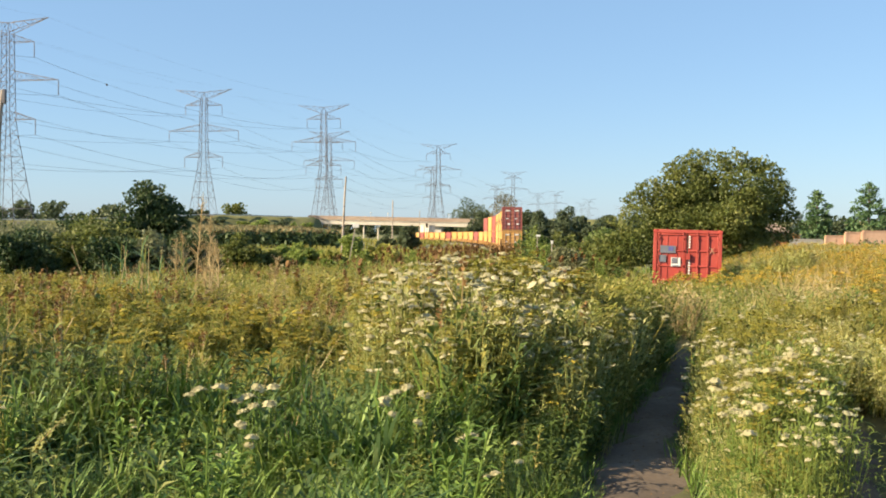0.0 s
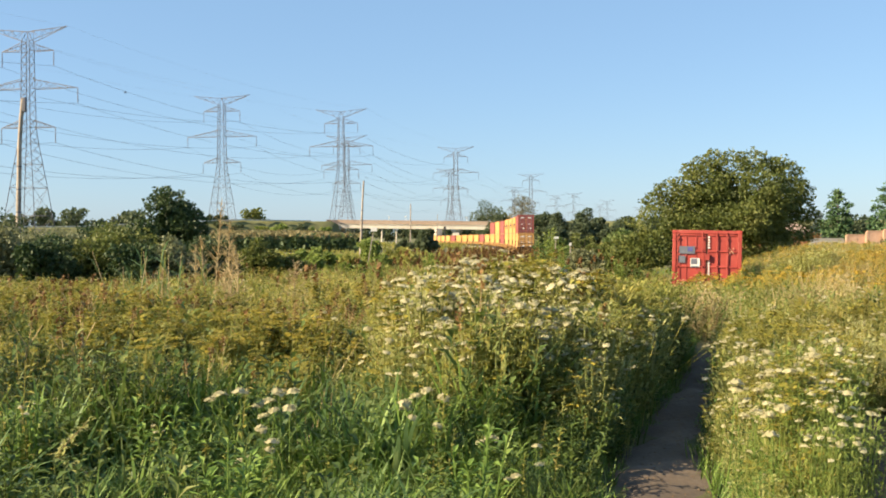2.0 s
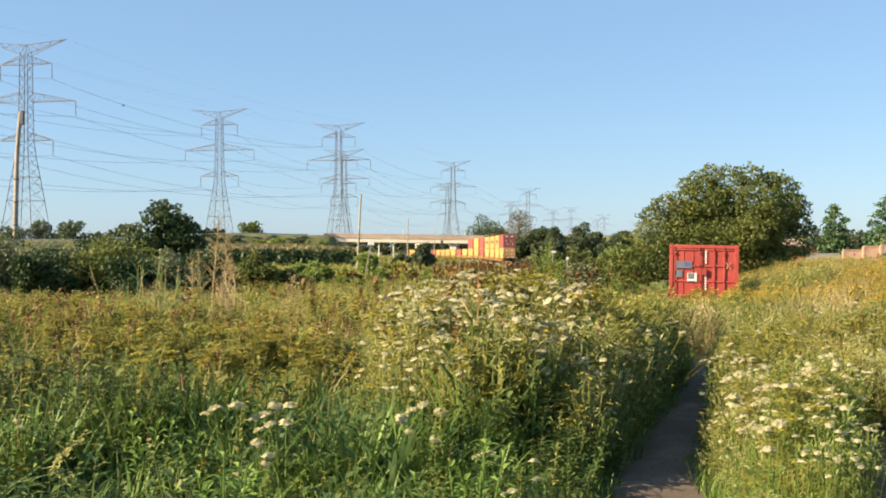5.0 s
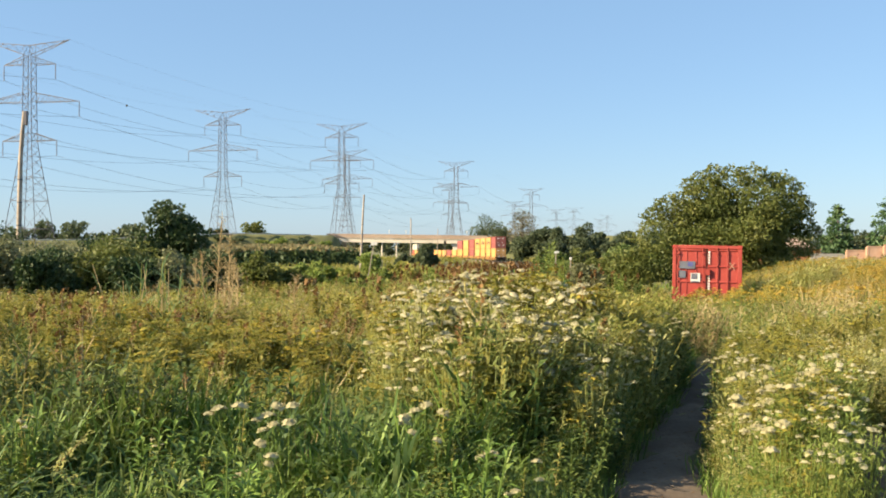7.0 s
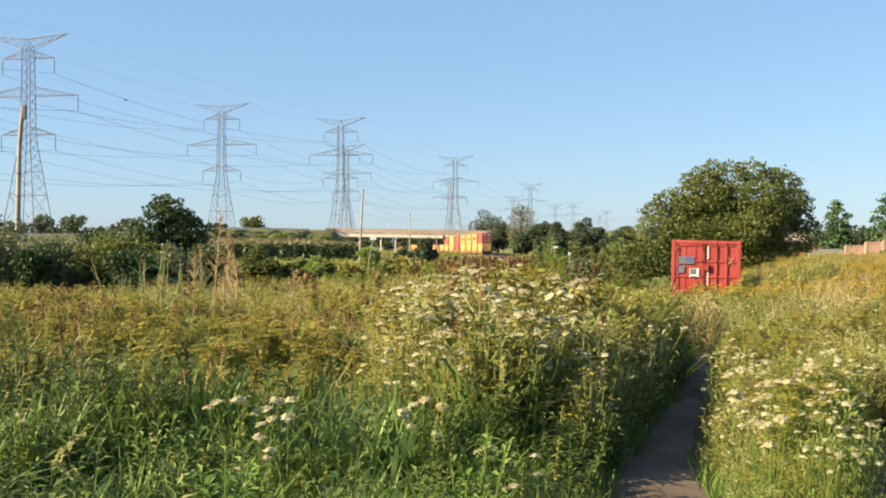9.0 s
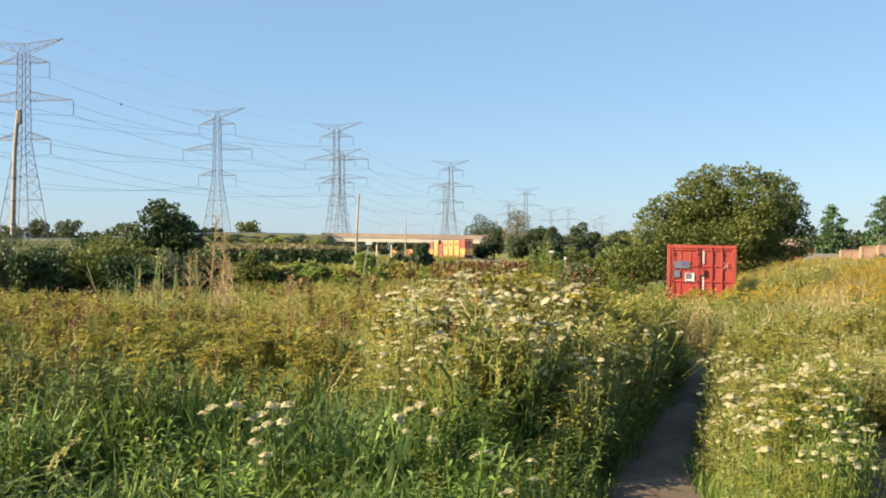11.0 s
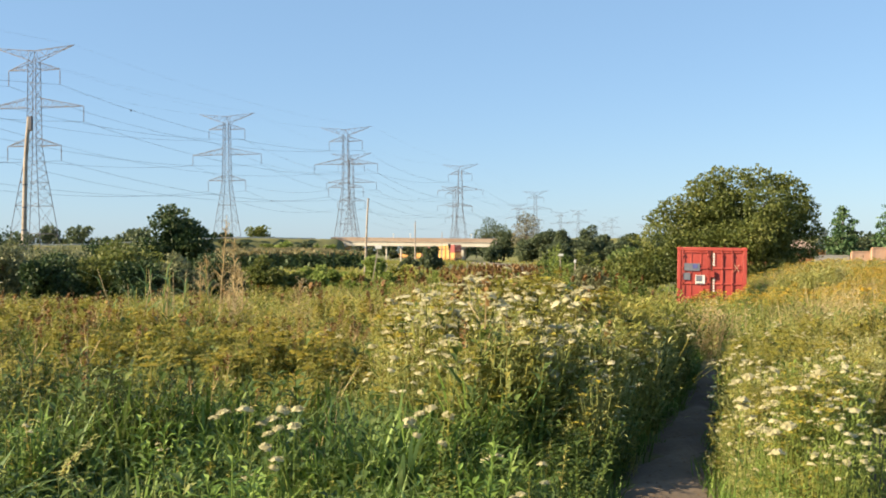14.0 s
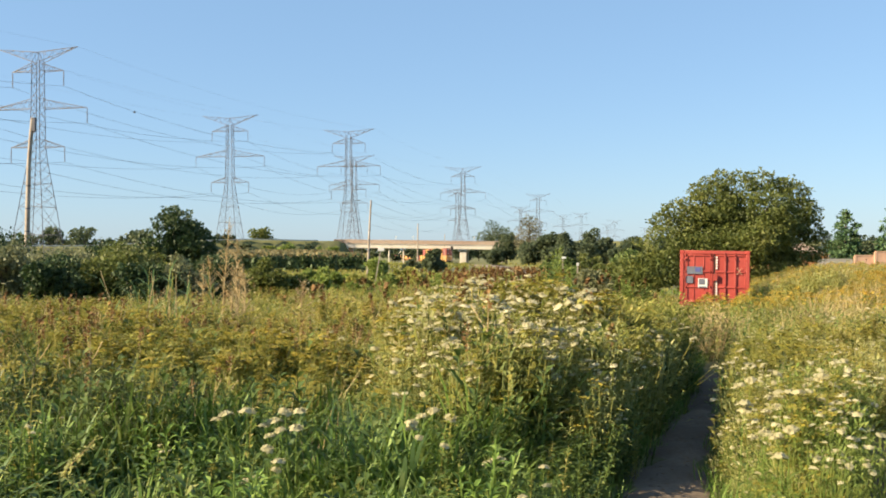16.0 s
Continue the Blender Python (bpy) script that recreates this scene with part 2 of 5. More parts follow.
def tube(points, radii, sides=7):
    """A tapered round limb along points, closed at its ends."""
    P = np.asarray(points, float)
    V, Q = [], []
    for i, p in enumerate(P):
        d = P[min(i + 1, len(P) - 1)] - P[max(i - 1, 0)]
        d /= np.linalg.norm(d) + 1e-9
        a = np.cross(d, (0, 0, 1) if abs(d[2]) < 0.85 else (1, 0, 0))
        a /= np.linalg.norm(a)
        b = np.cross(d, a)
        for j in range(sides):
            w = 2 * math.pi * j / sides
            V.append(p + radii[i] * (a * math.cos(w) + b * math.sin(w)))
    for i in range(len(P) - 1):
        for j in range(sides):
            k = (j + 1) % sides
            Q.append((i * sides + j, i * sides + k, (i + 1) * sides + k, (i + 1) * sides + j))
    n = len(V)
    V += [P[0], P[-1]]
    for j in range(0, sides):
        k = (j + 1) % sides
        Q.append((k, j, n, n))
        Q.append(((len(P) - 1) * sides + j, (len(P) - 1) * sides + k, n + 1, n + 1))
    return np.array(V), np.array(Q)


def corrugated(length, z0, z1, pitch, depth, thick=0.03):
    """A pressed steel sheet along +X with upright trapezoid ribs towards -Y, as one closed skin."""
    n = max(2, int(round(length / pitch)))
    p = length / n
    line = [(0.0, 0.0)]
    for i in range(n):
        line += [((i + 0.18) * p, 0.0), ((i + 0.32) * p, -depth), ((i + 0.68) * p, -depth), ((i + 0.82) * p, 0.0)]
    line.append((length, 0.0))
    V, Q = [], []
    for x, y in line:
        V += [(x, y, z0), (x, y, z1), (x, thick, z1), (x, thick, z0)]
    for i in range(len(line) - 1):
        for j in range(4):
            k = (j + 1) % 4
            Q.append((i * 4 + k, i * 4 + j, (i + 1) * 4 + j, (i + 1) * 4 + k))
    e = (len(line) - 1) * 4
    Q += [(0, 1, 2, 3), (e + 3, e + 2, e + 1, e)]
    return np.array(V, float), np.array(Q)


def swung(piece, x, y, turn=0, flip=False):
    """A piece turned about the upright by quarter turns (or laid rib-wise upright with flip) and moved to (x, y)."""
    V, Q = np.array(piece[0], float), np.asarray(piece[1])
    for _ in range(turn % 4):
        V = np.stack([-V[:, 1], V[:, 0], V[:, 2]], 1)
    if flip:
        V = np.stack([V[:, 2], V[:, 1], V[:, 0]], 1)
    return V + np.array((x, y, 0.0)), Q


def tidy(V, Q):
    """Splits quads with a doubled corner into triangles: returns triangles alone."""
    Q = np.asarray(Q)
    t = np.concatenate([Q[:, [0, 1, 2]], Q[:, [0, 2, 3]]])
    ok = (t[:, 0] != t[:, 1]) & (t[:, 1] != t[:, 2]) & (t[:, 0] != t[:, 2])
    return V, t[ok]


def solid(name, pieces, material, parent=None, label=""):
    V, Q = tidy(*stitch(pieces))
    ob = new(name, mesh_of(name, V, Q, material))
    if parent:
        ob.parent = parent
    return tagged(ob, label)


def bake(proto, P, yaw, size, lean=None, lean_way=None):
    """Copies of a small pattern (V, Q) at the places P, each turned, sized and leaning, as one V, Q."""
    V, Q = proto
    n, k = len(P), len(V)
    c, s = np.cos(yaw)[:, None], np.sin(yaw)[:, None]
    X = (V[:, 0] * c - V[:, 1] * s) * size[:, None]
    Y = (V[:, 0] * s + V[:, 1] * c) * size[:, None]
    Z = V[:, 2][None, :] * size[:, None]
    if lean is not None:
        X = X + Z * (lean * np.cos(lean_way))[:, None]
        Y = Y + Z * (lean * np.sin(lean_way))[:, None]
    W = np.stack([X + P[:, 0:1], Y + P[:, 1:2], Z + P[:, 2:3]], 2).reshape(-1, 3)
    return W, (Q[None] + (np.arange(n) * k)[:, None, None]).reshape(-1, Q.shape[1])

# ---------------------------------------------------------------- ground
TRAIL = [(0.95, 3.6), (1.33, 6.4), (1.74, 7.8), (2.40, 9.8), (3.45, 13.2), (4.3, 16.5)]
TRAIL_B = [(2.10, 4.4), (2.77, 6.3), (3.13, 7.2), (3.56, 8.4)]


def along(points, step=0.12):
    """Even points on a smooth line through the given ones."""
    P = np.array(points, float)
    s = np.concatenate([[0], np.cumsum(np.hypot(*np.diff(P, axis=0).T))])
    u = np.arange(0, s[-1], step)
    q = np.stack([np.interp(u, s, P[:, 0]), np.interp(u, s, P[:, 1])], 1)
    for _ in range(30):
        q[1:-1] = 0.5 * q[1:-1] + 0.25 * (q[:-2] + q[2:])
    return q


def trail_gap(x, y):
    """The distance to the nearer trail's middle."""
    d = np.full(np.shape(x), 99.0)
    for t in (TRAIL, TRAIL_B):
        for p in along(t, 0.3):
            d = np.minimum(d, np.hypot(x - p[0], y - p[1]))
    return d


def track_x(y):
    """The railway bends to the left on a wide curve and runs out straight under the road."""
    return 13.4 - (np.minimum(y, 330.0) - 203.0) ** 2 / 2062.0 - 0.1232 * np.maximum(y - 330.0, 0.0)


def track_z(y):
    return -1.22 - 0.45 * smooth(260, 420, y)


def grid_lines(near, far, fine, grow):
    g, s = [0.0], fine
    while g[-1] < far:
        g.append(g[-1] + s)
        if g[-1] > near:
            s *= grow
    return np.array(g)


def build_ground():
    gx = grid_lines(9, 2600, 0.3, 1.06)
    gx = np.concatenate([-gx[:0:-1], gx])
    gy = np.concatenate([-grid_lines(3, 600, 0.5, 1.2)[:0:-1], grid_lines(36, 3800, 0.3, 1.03)])
    X, Y = np.meshgrid(gx, gy)
    Z = land(X, Y)
    d = np.abs(X - track_x(Y))
    bed = (Y > 85) & (Y < 440) & (d < 9)
    Z = np.where(bed, np.minimum(Z, -1.75), Z)
    V = np.stack([X, Y, Z], 2).reshape(-1, 3)
    n, m = len(gx), len(gy)
    i = (np.arange(m - 1)[:, None] * n + np.arange(n - 1)[None]).ravel()
    c = V[i] + (V[i + n + 1] - V[i]) / 2
    me = mesh_of("ground", V, np.stack([i, i + 1, i + n + 1, i + n], 1), [M_GROUND, M_BANK], (c[:, 1] > 215).astype(np.int32))
    me.polygons.foreach_set("use_smooth", np.ones(len(me.polygons), bool))
    tagged(new("ground", me), "rough meadow earth under tall summer weeds", "ground", kind="structure")


def build_trail(points, wide, name, label):
    q = along(points)
    d = np.gradient(q, axis=0)
    d /= np.linalg.norm(d, axis=1)[:, None]
    side = np.stack([d[:, 1], -d[:, 0]], 1)
    W = np.linspace(-1, 1, 11)
    V = []
    for k, p in enumerate(q):
        w = wide * (1 - 0.3 * float(smooth(6.3, 12.5, p[1]))) * (1 + 0.2 * math.sin(k * 0.31) + 0.16 * math.sin(k * 0.83 + 1))
        for u in W:
            x, y = p + side[k] * u * w
            lump = 0.035 * noise.noise((x * 3, y * 3, 0)) + 0.02 * noise.noise((x * 11, y * 11, 3))
            V.append((x, y, float(land(x, y)) + 0.03 - 0.05 * u * u + lump * (1 - u * u)))
    n = len(W)
    Q = [(k * n + j, k * n + j + 1, (k + 1) * n + j + 1, (k + 1) * n + j) for k in range(len(q) - 1) for j in range(n - 1)]
    me = mesh_of(name, V, Q, M_PATH)
    me.polygons.foreach_set("use_smooth", np.ones(len(me.polygons), bool))
    ob = tagged(new(name, me), label, "path", kind="structure")
    return ob


def pebble():
    a = rng.uniform(0.7, 1.2, (6, 1)) * np.array([(1, 0, 0), (0, 1, 0), (-1, 0, 0), (0, -1, 0), (0, 0, 0.6), (0, 0, -0.4)])
    return a, np.array([(0, 1, 4, 4), (1, 2, 4, 4), (2, 3, 4, 4), (3, 0, 4, 4)])


build_ground()
build_trail([p for p in TRAIL if p[1] < 14], 0.33, "path", "narrow trodden earth footpath through the weeds")
build_trail(TRAIL_B, 0.17, "path", "shaded trodden side path behind a flowering clump")


def build_pebbles():
    q = along(TRAIL, 0.05)
    q = q[q[:, 1] < 13]
    k = rng.integers(0, len(q), 500)
    p = q[k] + rng.normal(0, 0.16, (500, 2))
    P = np.column_stack([p, land(p[:, 0], p[:, 1]) + 0.012])
    V, Q = bake(pebble(), P, rng.uniform(0, 6.3, 500), rng.uniform(0.006, 0.022, 500))
    V, T = tidy(V, Q)
    tagged(new("pebbles", mesh_of("pebbles", V, T, M_PATH)), "small loose stones on the trodden path", "pebbles", kind="stuff")


build_pebbles()

# ---------------------------------------------------------------- railway and train


def build_railway():
    ys = np.arange(88, 436, 4.0)
    V, Q = [], []
    prof = [(-3.6, -0.75), (-1.9, -0.12), (1.9, -0.12), (3.6, -0.75)]
    for y in ys:
        for a, z in prof:
            V.append((track_x(y) + a, y, float(track_z(y)) - 0.18 + z))
    for i in range(len(ys) - 1):
        for j in range(3):
            Q.append((i * 4 + j, i * 4 + j + 1, i * 4 + j + 5, i * 4 + j + 4))
    tagged(new("railway_bed", mesh_of("railway_bed", V, Q, M_BALLAST)), "raised bed of grey-brown railway ballast", "railway", kind="structure")
    for s in (-0.75, 0.75):
        pts = [(track_x(y) + s, y, float(track_z(y)) - 0.08) for y in ys]
        tagged(solid("rail", [bar(pts[i], pts[i + 1], 0.15) for i in range(len(pts) - 1)], M_RAIL), "worn steel rail on the ballast", "rail", "rails of the track", "structure")
    half = []
    for y in np.arange(90, 260, 0.65):
        x, z = track_x(y), float(track_z(y)) - 0.22
        half.append(box(x - 1.3, x + 1.3, y - 0.12, y + 0.12, z - 0.09, z + 0.06))
    tagged(solid("sleepers", half, M_BARK), "dark timber sleepers under the rails", "sleepers", kind="stuff")


build_railway()


def freight_box(length, high, paint, label, marks=True):
    """A shipping container with ribbed sides; its door end looks along -Y, its base lies at z = 0."""
    t = empty("freight_container", Matrix(), label, "container", "containers on the train")
    w = 1.22
    solid("floor_frame", [box(-w, w, 0, length, 0, 0.16)], M_WELL, t)
    sheet = corrugated(length - 0.1, 0.14, high - 0.08, 0.5, 0.04)
    solid("side_wall", [swung(sheet, w - 0.05, 0.05, 1)], paint, t, "ribbed steel side wall")
    solid("side_wall", [swung(sheet, -w + 0.05, length - 0.05, 3)], paint, t, "ribbed steel side wall")
    solid("roof", [box(-w, w, 0, length, high - 0.1, high, 0.03)], paint, t)
    for s in (-1, 1):
        for y in (0, length - 0.14):
            solid("corner_post", [box(s * w - (0.14 if s > 0 else 0), s * w + (0.14 if s < 0 else 0), y, y + 0.14, 0, high)], paint, t)
    for s in (-1, 1):
        a, b = (0.02, 1.06) if s > 0 else (-1.06, -0.02)
        door = solid("door", [swung(corrugated(high - 0.28, a, b, 0.42, 0.025, 0.05), 0, 0.05, 0, True)], paint, t)
        for v in door.data.vertices:
            v.co.z += 0.17
        for f in (0.28, 0.78):
            solid("lock_rod", [bar((a + f * (b - a), 0.0, 0.2), (a + f * (b - a), 0.0, high - 0.15), 0.05)], M_STEEL, door, "galvanised lock rod")
        if marks:
            for x0, x1, z0, z1 in ((0.25, 0.85, 0.82, 0.87), (0.3, 0.6, 0.5, 0.53), (0.55, 0.85, 0.26, 0.32)):
                solid("marking", [box(a + x0, a + x1, -0.012, 0.012, high * z0, high * z1)], M_MARK, door, "pale painted marking bar")
    return t


def well_car():
    """A low well car: side sills, end platforms and two trucks with wheels."""
    t = empty("well_car", Matrix(), "rusty yellow-brown low freight car on the rails", "railway car", "cars of the train")
    for s in (-1, 1):
        solid("side_sill", [box(s * 1.4 - 0.06, s * 1.4 + 0.06, 1.4, 13.1, 0.28, 1.05, 0.03)] + [box(s * 1.47 - 0.04, s * 1.47 + 0.04, y, y + 0.12, 0.3, 1.02) for y in np.arange(1.7, 12.9, 1.2)], M_WELL, t)
    solid("well_floor", [box(-1.34, 1.34, 1.4, 13.1, 0.28, 0.4)], M_WELL, t)
    for y in (0.0, 13.0):
        solid("end_platform", [box(-1.35, 1.35, y, y + 1.5, 0.85, 1.08, 0.03), box(-1.3, -1.2, y + 0.05, y + 0.15, 1.08, 2.0), box(1.2, 1.3, y + 0.05, y + 0.15, 1.08, 2.0), box(-1.3, 1.3, y + 0.05, y + 0.11, 1.5, 1.56)], M_BLACK, t, "black end platform with railing")
    for y in (1.0, 13.6):
        truck = solid("truck", [box(s * 1.0 - 0.1, s * 1.0 + 0.1, y - 1.1, y + 1.1, 0.38, 0.7, 0.05) for s in (-1, 1)] + [box(-1.0, 1.0, y - 0.2, y + 0.2, 0.45, 0.75)], M_BLACK, t, "black iron truck")
        for dy in (-0.85, 0.85):
            for s in (-1, 1):
                solid("wheel", [tube([(s * 0.68, y + dy, 0.46), (s * 0.82, y + dy, 0.46)], [0.46, 0.46], 14)], M_BLACK, truck, "steel wheel")
    solid("coupler", [box(-0.15, 0.15, -0.35, 0.3, 0.75, 1.0, 0.03)], M_BLACK, t)
    return t


PITCH, BOX = 14.5, 12.2
CARS = 22
SPEED, TAIL = 16.9, 118.0
UPPER = "rYYYryr..........ww"
LOWER = "yyyyryyyryyyyryyyyryyr"
train = []


def build_train():
    far = Matrix.Translation((0, 0, 0))
    kinds = {("r", 2.9): freight_box(BOX, 2.9, M_CARRED, "dark red ribbed steel container stacked on a train car"),
             ("y", 2.6): freight_box(BOX, 2.6, M_CARYEL, "orange-yellow ribbed steel container in a train car")}
    kinds[("y", 2.9)] = freight_box(BOX, 2.9, M_CARYEL, "tall orange-yellow container stacked on a train car", False)
    kinds[("r", 2.6)] = freight_box(BOX, 2.6, M_CARRED, "dark red container set low in a train car", False)
    kinds[("w", 2.9)] = freight_box(BOX, 2.9, M_CARWHITE, "pale off-white container stacked on a train car", False)
    logo_box = kinds[("Y", 2.9)] = freight_box(BOX, 2.9, M_CARYEL, "orange-yellow container with a dark emblem on its side", False)
    for k, (y0, y1, z0, z1) in enumerate(((2.0, 10.2, 1.5, 1.75), (2.6, 4.2, 1.05, 1.5), (5.6, 6.8, 1.75, 2.1), (7.4, 9.2, 1.05, 1.5))):
        solid("emblem_bar", [box(-1.225, -1.212, y0, y1, z0, z1)], M_BLACK, logo_box, "dark painted emblem bar")
    first_car = well_car()
    used = set()

    def take(key, label=None):
        ob = kinds[key]
        if key in used:
            ob = copy_thing(ob, Matrix())
        used.add(key)
        return ob
    for i in range(CARS):
        car = first_car if i == 0 else copy_thing(first_car, far)
        train.append((car, i * PITCH, PITCH / 2, 0.0, 0.0))
        train.append((take((LOWER[i].lower(), 2.6)), i * PITCH, PITCH / 2, 0.41, 1.15))
        if i < len(UPPER) and UPPER[i] != ".":
            train.append((take((UPPER[i], 2.9)), i * PITCH, PITCH / 2, 3.03, 1.15))


build_train()

# ---------------------------------------------------------------- overpass


def build_overpass():
    t = empty("overpass", pose(-43, 415, 0.1, 0, 0.8, -6), "long pale concrete road overpass crossing the railway", "bridge")
    L = 62.0
    for y in (-6.2, 5.9):
        solid("parapet", [box(-6, L + 6, y, y + 0.3, 6.35, 7.9, 0.06), box(-6, L + 6, y - 0.05, y + 0.35, 7.78, 7.95, 0.03)], M_PARA, t, "weathered tan parapet")
    solid("deck", [box(-6, L + 6, -6.1, 6.1, 6.1, 6.4)], M_CONC, t)
    for y in (-5.6, -1.9, 1.9, 5.6):
        solid("girder", [box(0, L, y - 0.3, y + 0.3, 4.55, 6.1, 0.04)], M_CONC, t, "pale painted girder")
    for x in np.arange(4, L, 6.2):
        solid("cross_beam", [box(x - 0.15, x + 0.15, -5.3, 5.3, 4.8, 5.9)], M_CONC, t)
    pier = solid("pier", [box(45.6, 49.6, -5.2, 5.2, 3.6, 4.55, 0.12)], M_CONC, t)
    for y in (-4.0, 4.0):
        solid("column", [box(46.2, 49.0, y - 0.9, y + 0.9, -2.4, 3.6, 0.2)], M_CONC, pier)
    for x in (17.0, 23.0):
        solid("column", [tube([(x, -4.8, -2.4), (x, -4.8, 4.6)], [0.32, 0.32], 10)], M_CONC, t)
    for x, d in ((-4.5, 0), (L, 0)):
        solid("abutment", [box(x, x + 4.5, -6.0, 6.0, -2.0, 6.1, 0.1)], M_CONC, t)
    for x in (20, 27, 52):
        solid("lamp_mast", [bar((x, -6.0, 7.8), (x, -6.0, 9.4), 0.16), box(x - 0.35, x + 0.35, -6.3, -5.8, 9.3, 9.6, 0.05)], M_MARK, t, "short white mast")


build_overpass()


def build_road_rail():
    pts = [(x, 415 + (x + 43) - 9.0, float(land(x, 415 + (x + 43) - 9.0)) + 0.35) for x in np.arange(-190, -52, 4.0)]
    ob = solid("guard_rail", [bar(pts[i], pts[i + 1], 0.4) for i in range(len(pts) - 1)], M_CONC)
    tagged(ob, "pale guard rail along the road embankment", "guard rail", kind="structure")


build_road_rail()

# ---------------------------------------------------------------- pylons and cables
ARM1, ARM2, ARM3, PEAK = (45.8, 6.6), (37.0, 12.6), (28.0, 6.9), (51.3, 10.2)


def pylon_body():
    t = empty("pylon", Matrix(), "tall grey steel lattice pylon with three pairs of arms", "pylon", "pylons of the power lines")
    levels = [(0, 4.7), (7.5, 3.75), (14, 2.95), (19.5, 2.25), (24, 1.65), (28, 1.25), (32.5, 1.18), (37, 1.1), (41.5, 1.05), (45.8, 1.0), (48, 0.95)]
    for sx in (-1, 1):
        for sy in (-1, 1):
            solid("leg", [tube([(sx * b, sy * b, z) for z, b in levels], [0.095] * len(levels), 4)], M_STEEL, t)
    lat = []
    for (z0, a), (z1, b) in zip(levels, levels[1:]):
        parts = 1 if z0 < 14 else 2
        for k in range(parts):
            za, zb = z0 + (z1 - z0) * k / parts, z0 + (z1 - z0) * (k + 1) / parts
            wa, wb = a + (b - a) * k / parts, a + (b - a) * (k + 1) / parts
            for f in range(4):
                m = np.array(Euler((0, 0, f * math.pi / 2)).to_matrix())
                lat.append(bar(m @ (-wa, wa, za), m @ (wb, wb, zb), 0.055))
                lat.append(bar(m @ (wa, wa, za), m @ (-wb, wb, zb), 0.055))
                if z0 < 20 and k == 0 and z0 > 0:
                    lat.append(bar(m @ (-wa, wa, za), m @ (wa, wa, za), 0.09))
    solid("lattice", lat, M_STEEL, t)
    for z, half in (ARM1, ARM2, ARM3):
        for s in (-1, 1):
            rods = []
            w = 1.08
            tip = (s * half, 0, z)
            rise = 2.3 if half > 8 else 1.9
            for sy in (-1, 1):
                rods.append(bar((s * w, sy * w, z), tip, 0.12))
                rods.append(bar((s * w, sy * w * 0.8, z + rise), tip, 0.12))
                k = 5 if half > 8 else 3
                for i in range(k):
                    f, g = i / k, (i + 0.5) / k
                    lo = np.array((s * w, sy * w, z)) * (1 - f) + np.array(tip) * f
                    hi = np.array((s * w, sy * w * 0.8, z + rise)) * (1 - g) + np.array(tip) * g
                    lo2 = np.array((s * w, sy * w, z)) * (1 - (i + 1) / k) + np.array(tip) * ((i + 1) / k)
                    rods += [bar(lo, hi, 0.055), bar(hi, lo2, 0.055)]
            arm = solid("cross_arm", rods, M_STEEL, t)
            solid("insulator", [bar((s * half, 0, z), (s * half, 0, z - 3.6), 0.11)] + [tube([(s * half, 0, z - 0.5 - i * 0.5), (s * half, 0, z - 0.62 - i * 0.5)], [0.15, 0.15], 6) for i in range(6)], M_STEEL, arm, "hanging insulator string")
    for s in (-1, 1):
        rods = []
        tip = (s * PEAK[1], 0, PEAK[0])
        crown = 48 + 0.7 * (PEAK[0] - 48)
        for sy in (-1, 1):
            rods += [bar((s * 0.95, sy * 0.95, 48), tip, 0.12), bar((0, sy * 0.3, crown), tip, 0.09), bar((s * 0.95, sy * 0.95, 48), (0, sy * 0.3, crown), 0.09)]
            for i in range(4):
                f, g = i / 4, (i + 0.5) / 4
                lo = np.array((s * 0.95, sy * 0.95, 48)) * (1 - f) + np.array(tip) * f
                hi = np.array((0, sy * 0.3, crown)) * (1 - g) + np.array(tip) * g
                rods += [bar(lo, hi, 0.06), bar(hi, lo + (np.array(tip) - np.array((s * 0.95, sy * 0.95, 48))) / 4, 0.06)]
        solid("peak_arm", rods, M_STEEL, t)
    return t


LINE_A = [(-172.5, 92), (-112.1, 266.8), (-46.6, 440.4), (5.8, 627.9), (76.6, 905), (167.9, 1314.4), (276, 1794)]
LINE_B = [(-147.2, 172.5), (-89.5, 396.7), (-55.8, 556.6), (2.9, 833.7), (77, 1146.5), (150.6, 1369.6), (256.4, 1590.4), (379.5, 1978)]
ARM_TURN = -10.0
TALL = 1.15


def build_power_lines():
    first = None
    for line in (LINE_A, LINE_B):
        for x, y in line:
            m = pose(x, y, -1.6, 0, 0, ARM_TURN)
            if first is None:
                first = pylon_body()
                first.matrix_basis = m @ Matrix.Scale(TALL, 4)
            else:
                copy_thing(first, m)
    c, s = math.cos(radians(ARM_TURN)), math.sin(radians(ARM_TURN))
    hang = [(h * k * TALL, (z - 3.6) * TALL) for z, h in (ARM1, ARM2, ARM3) for k in (-1, 1)] + [(k * PEAK[1] * TALL, PEAK[0] * TALL) for k in (-1, 1)]
    for line in (LINE_A, LINE_B):
        for (x0, y0), (x1, y1) in zip(line, line[1:]):
            if y1 > 1700:
                continue
            span = math.hypot(x1 - x0, y1 - y0)
            for a, z in hang:
                p0 = np.array((x0 + c * a, y0 + s * a, -1.6 + z))
                p1 = np.array((x1 + c * a, y1 + s * a, -1.6 + z))
                sag = (0.030 if z < 57 else 0.018) * span
                u = np.linspace(0, 1, 19)[:, None]
                P = p0 * (1 - u) + p1 * u - np.array((0, 0, 1)) * (4 * sag * u * (1 - u))
                ob = solid("power_cable", [tube(P, [0.042 if z < 57 else 0.014] * 19, 4)], M_WIRE)
                tagged(ob, "thin grey overhead power cable between two pylons", "cable", "cables of the power lines")


build_power_lines()


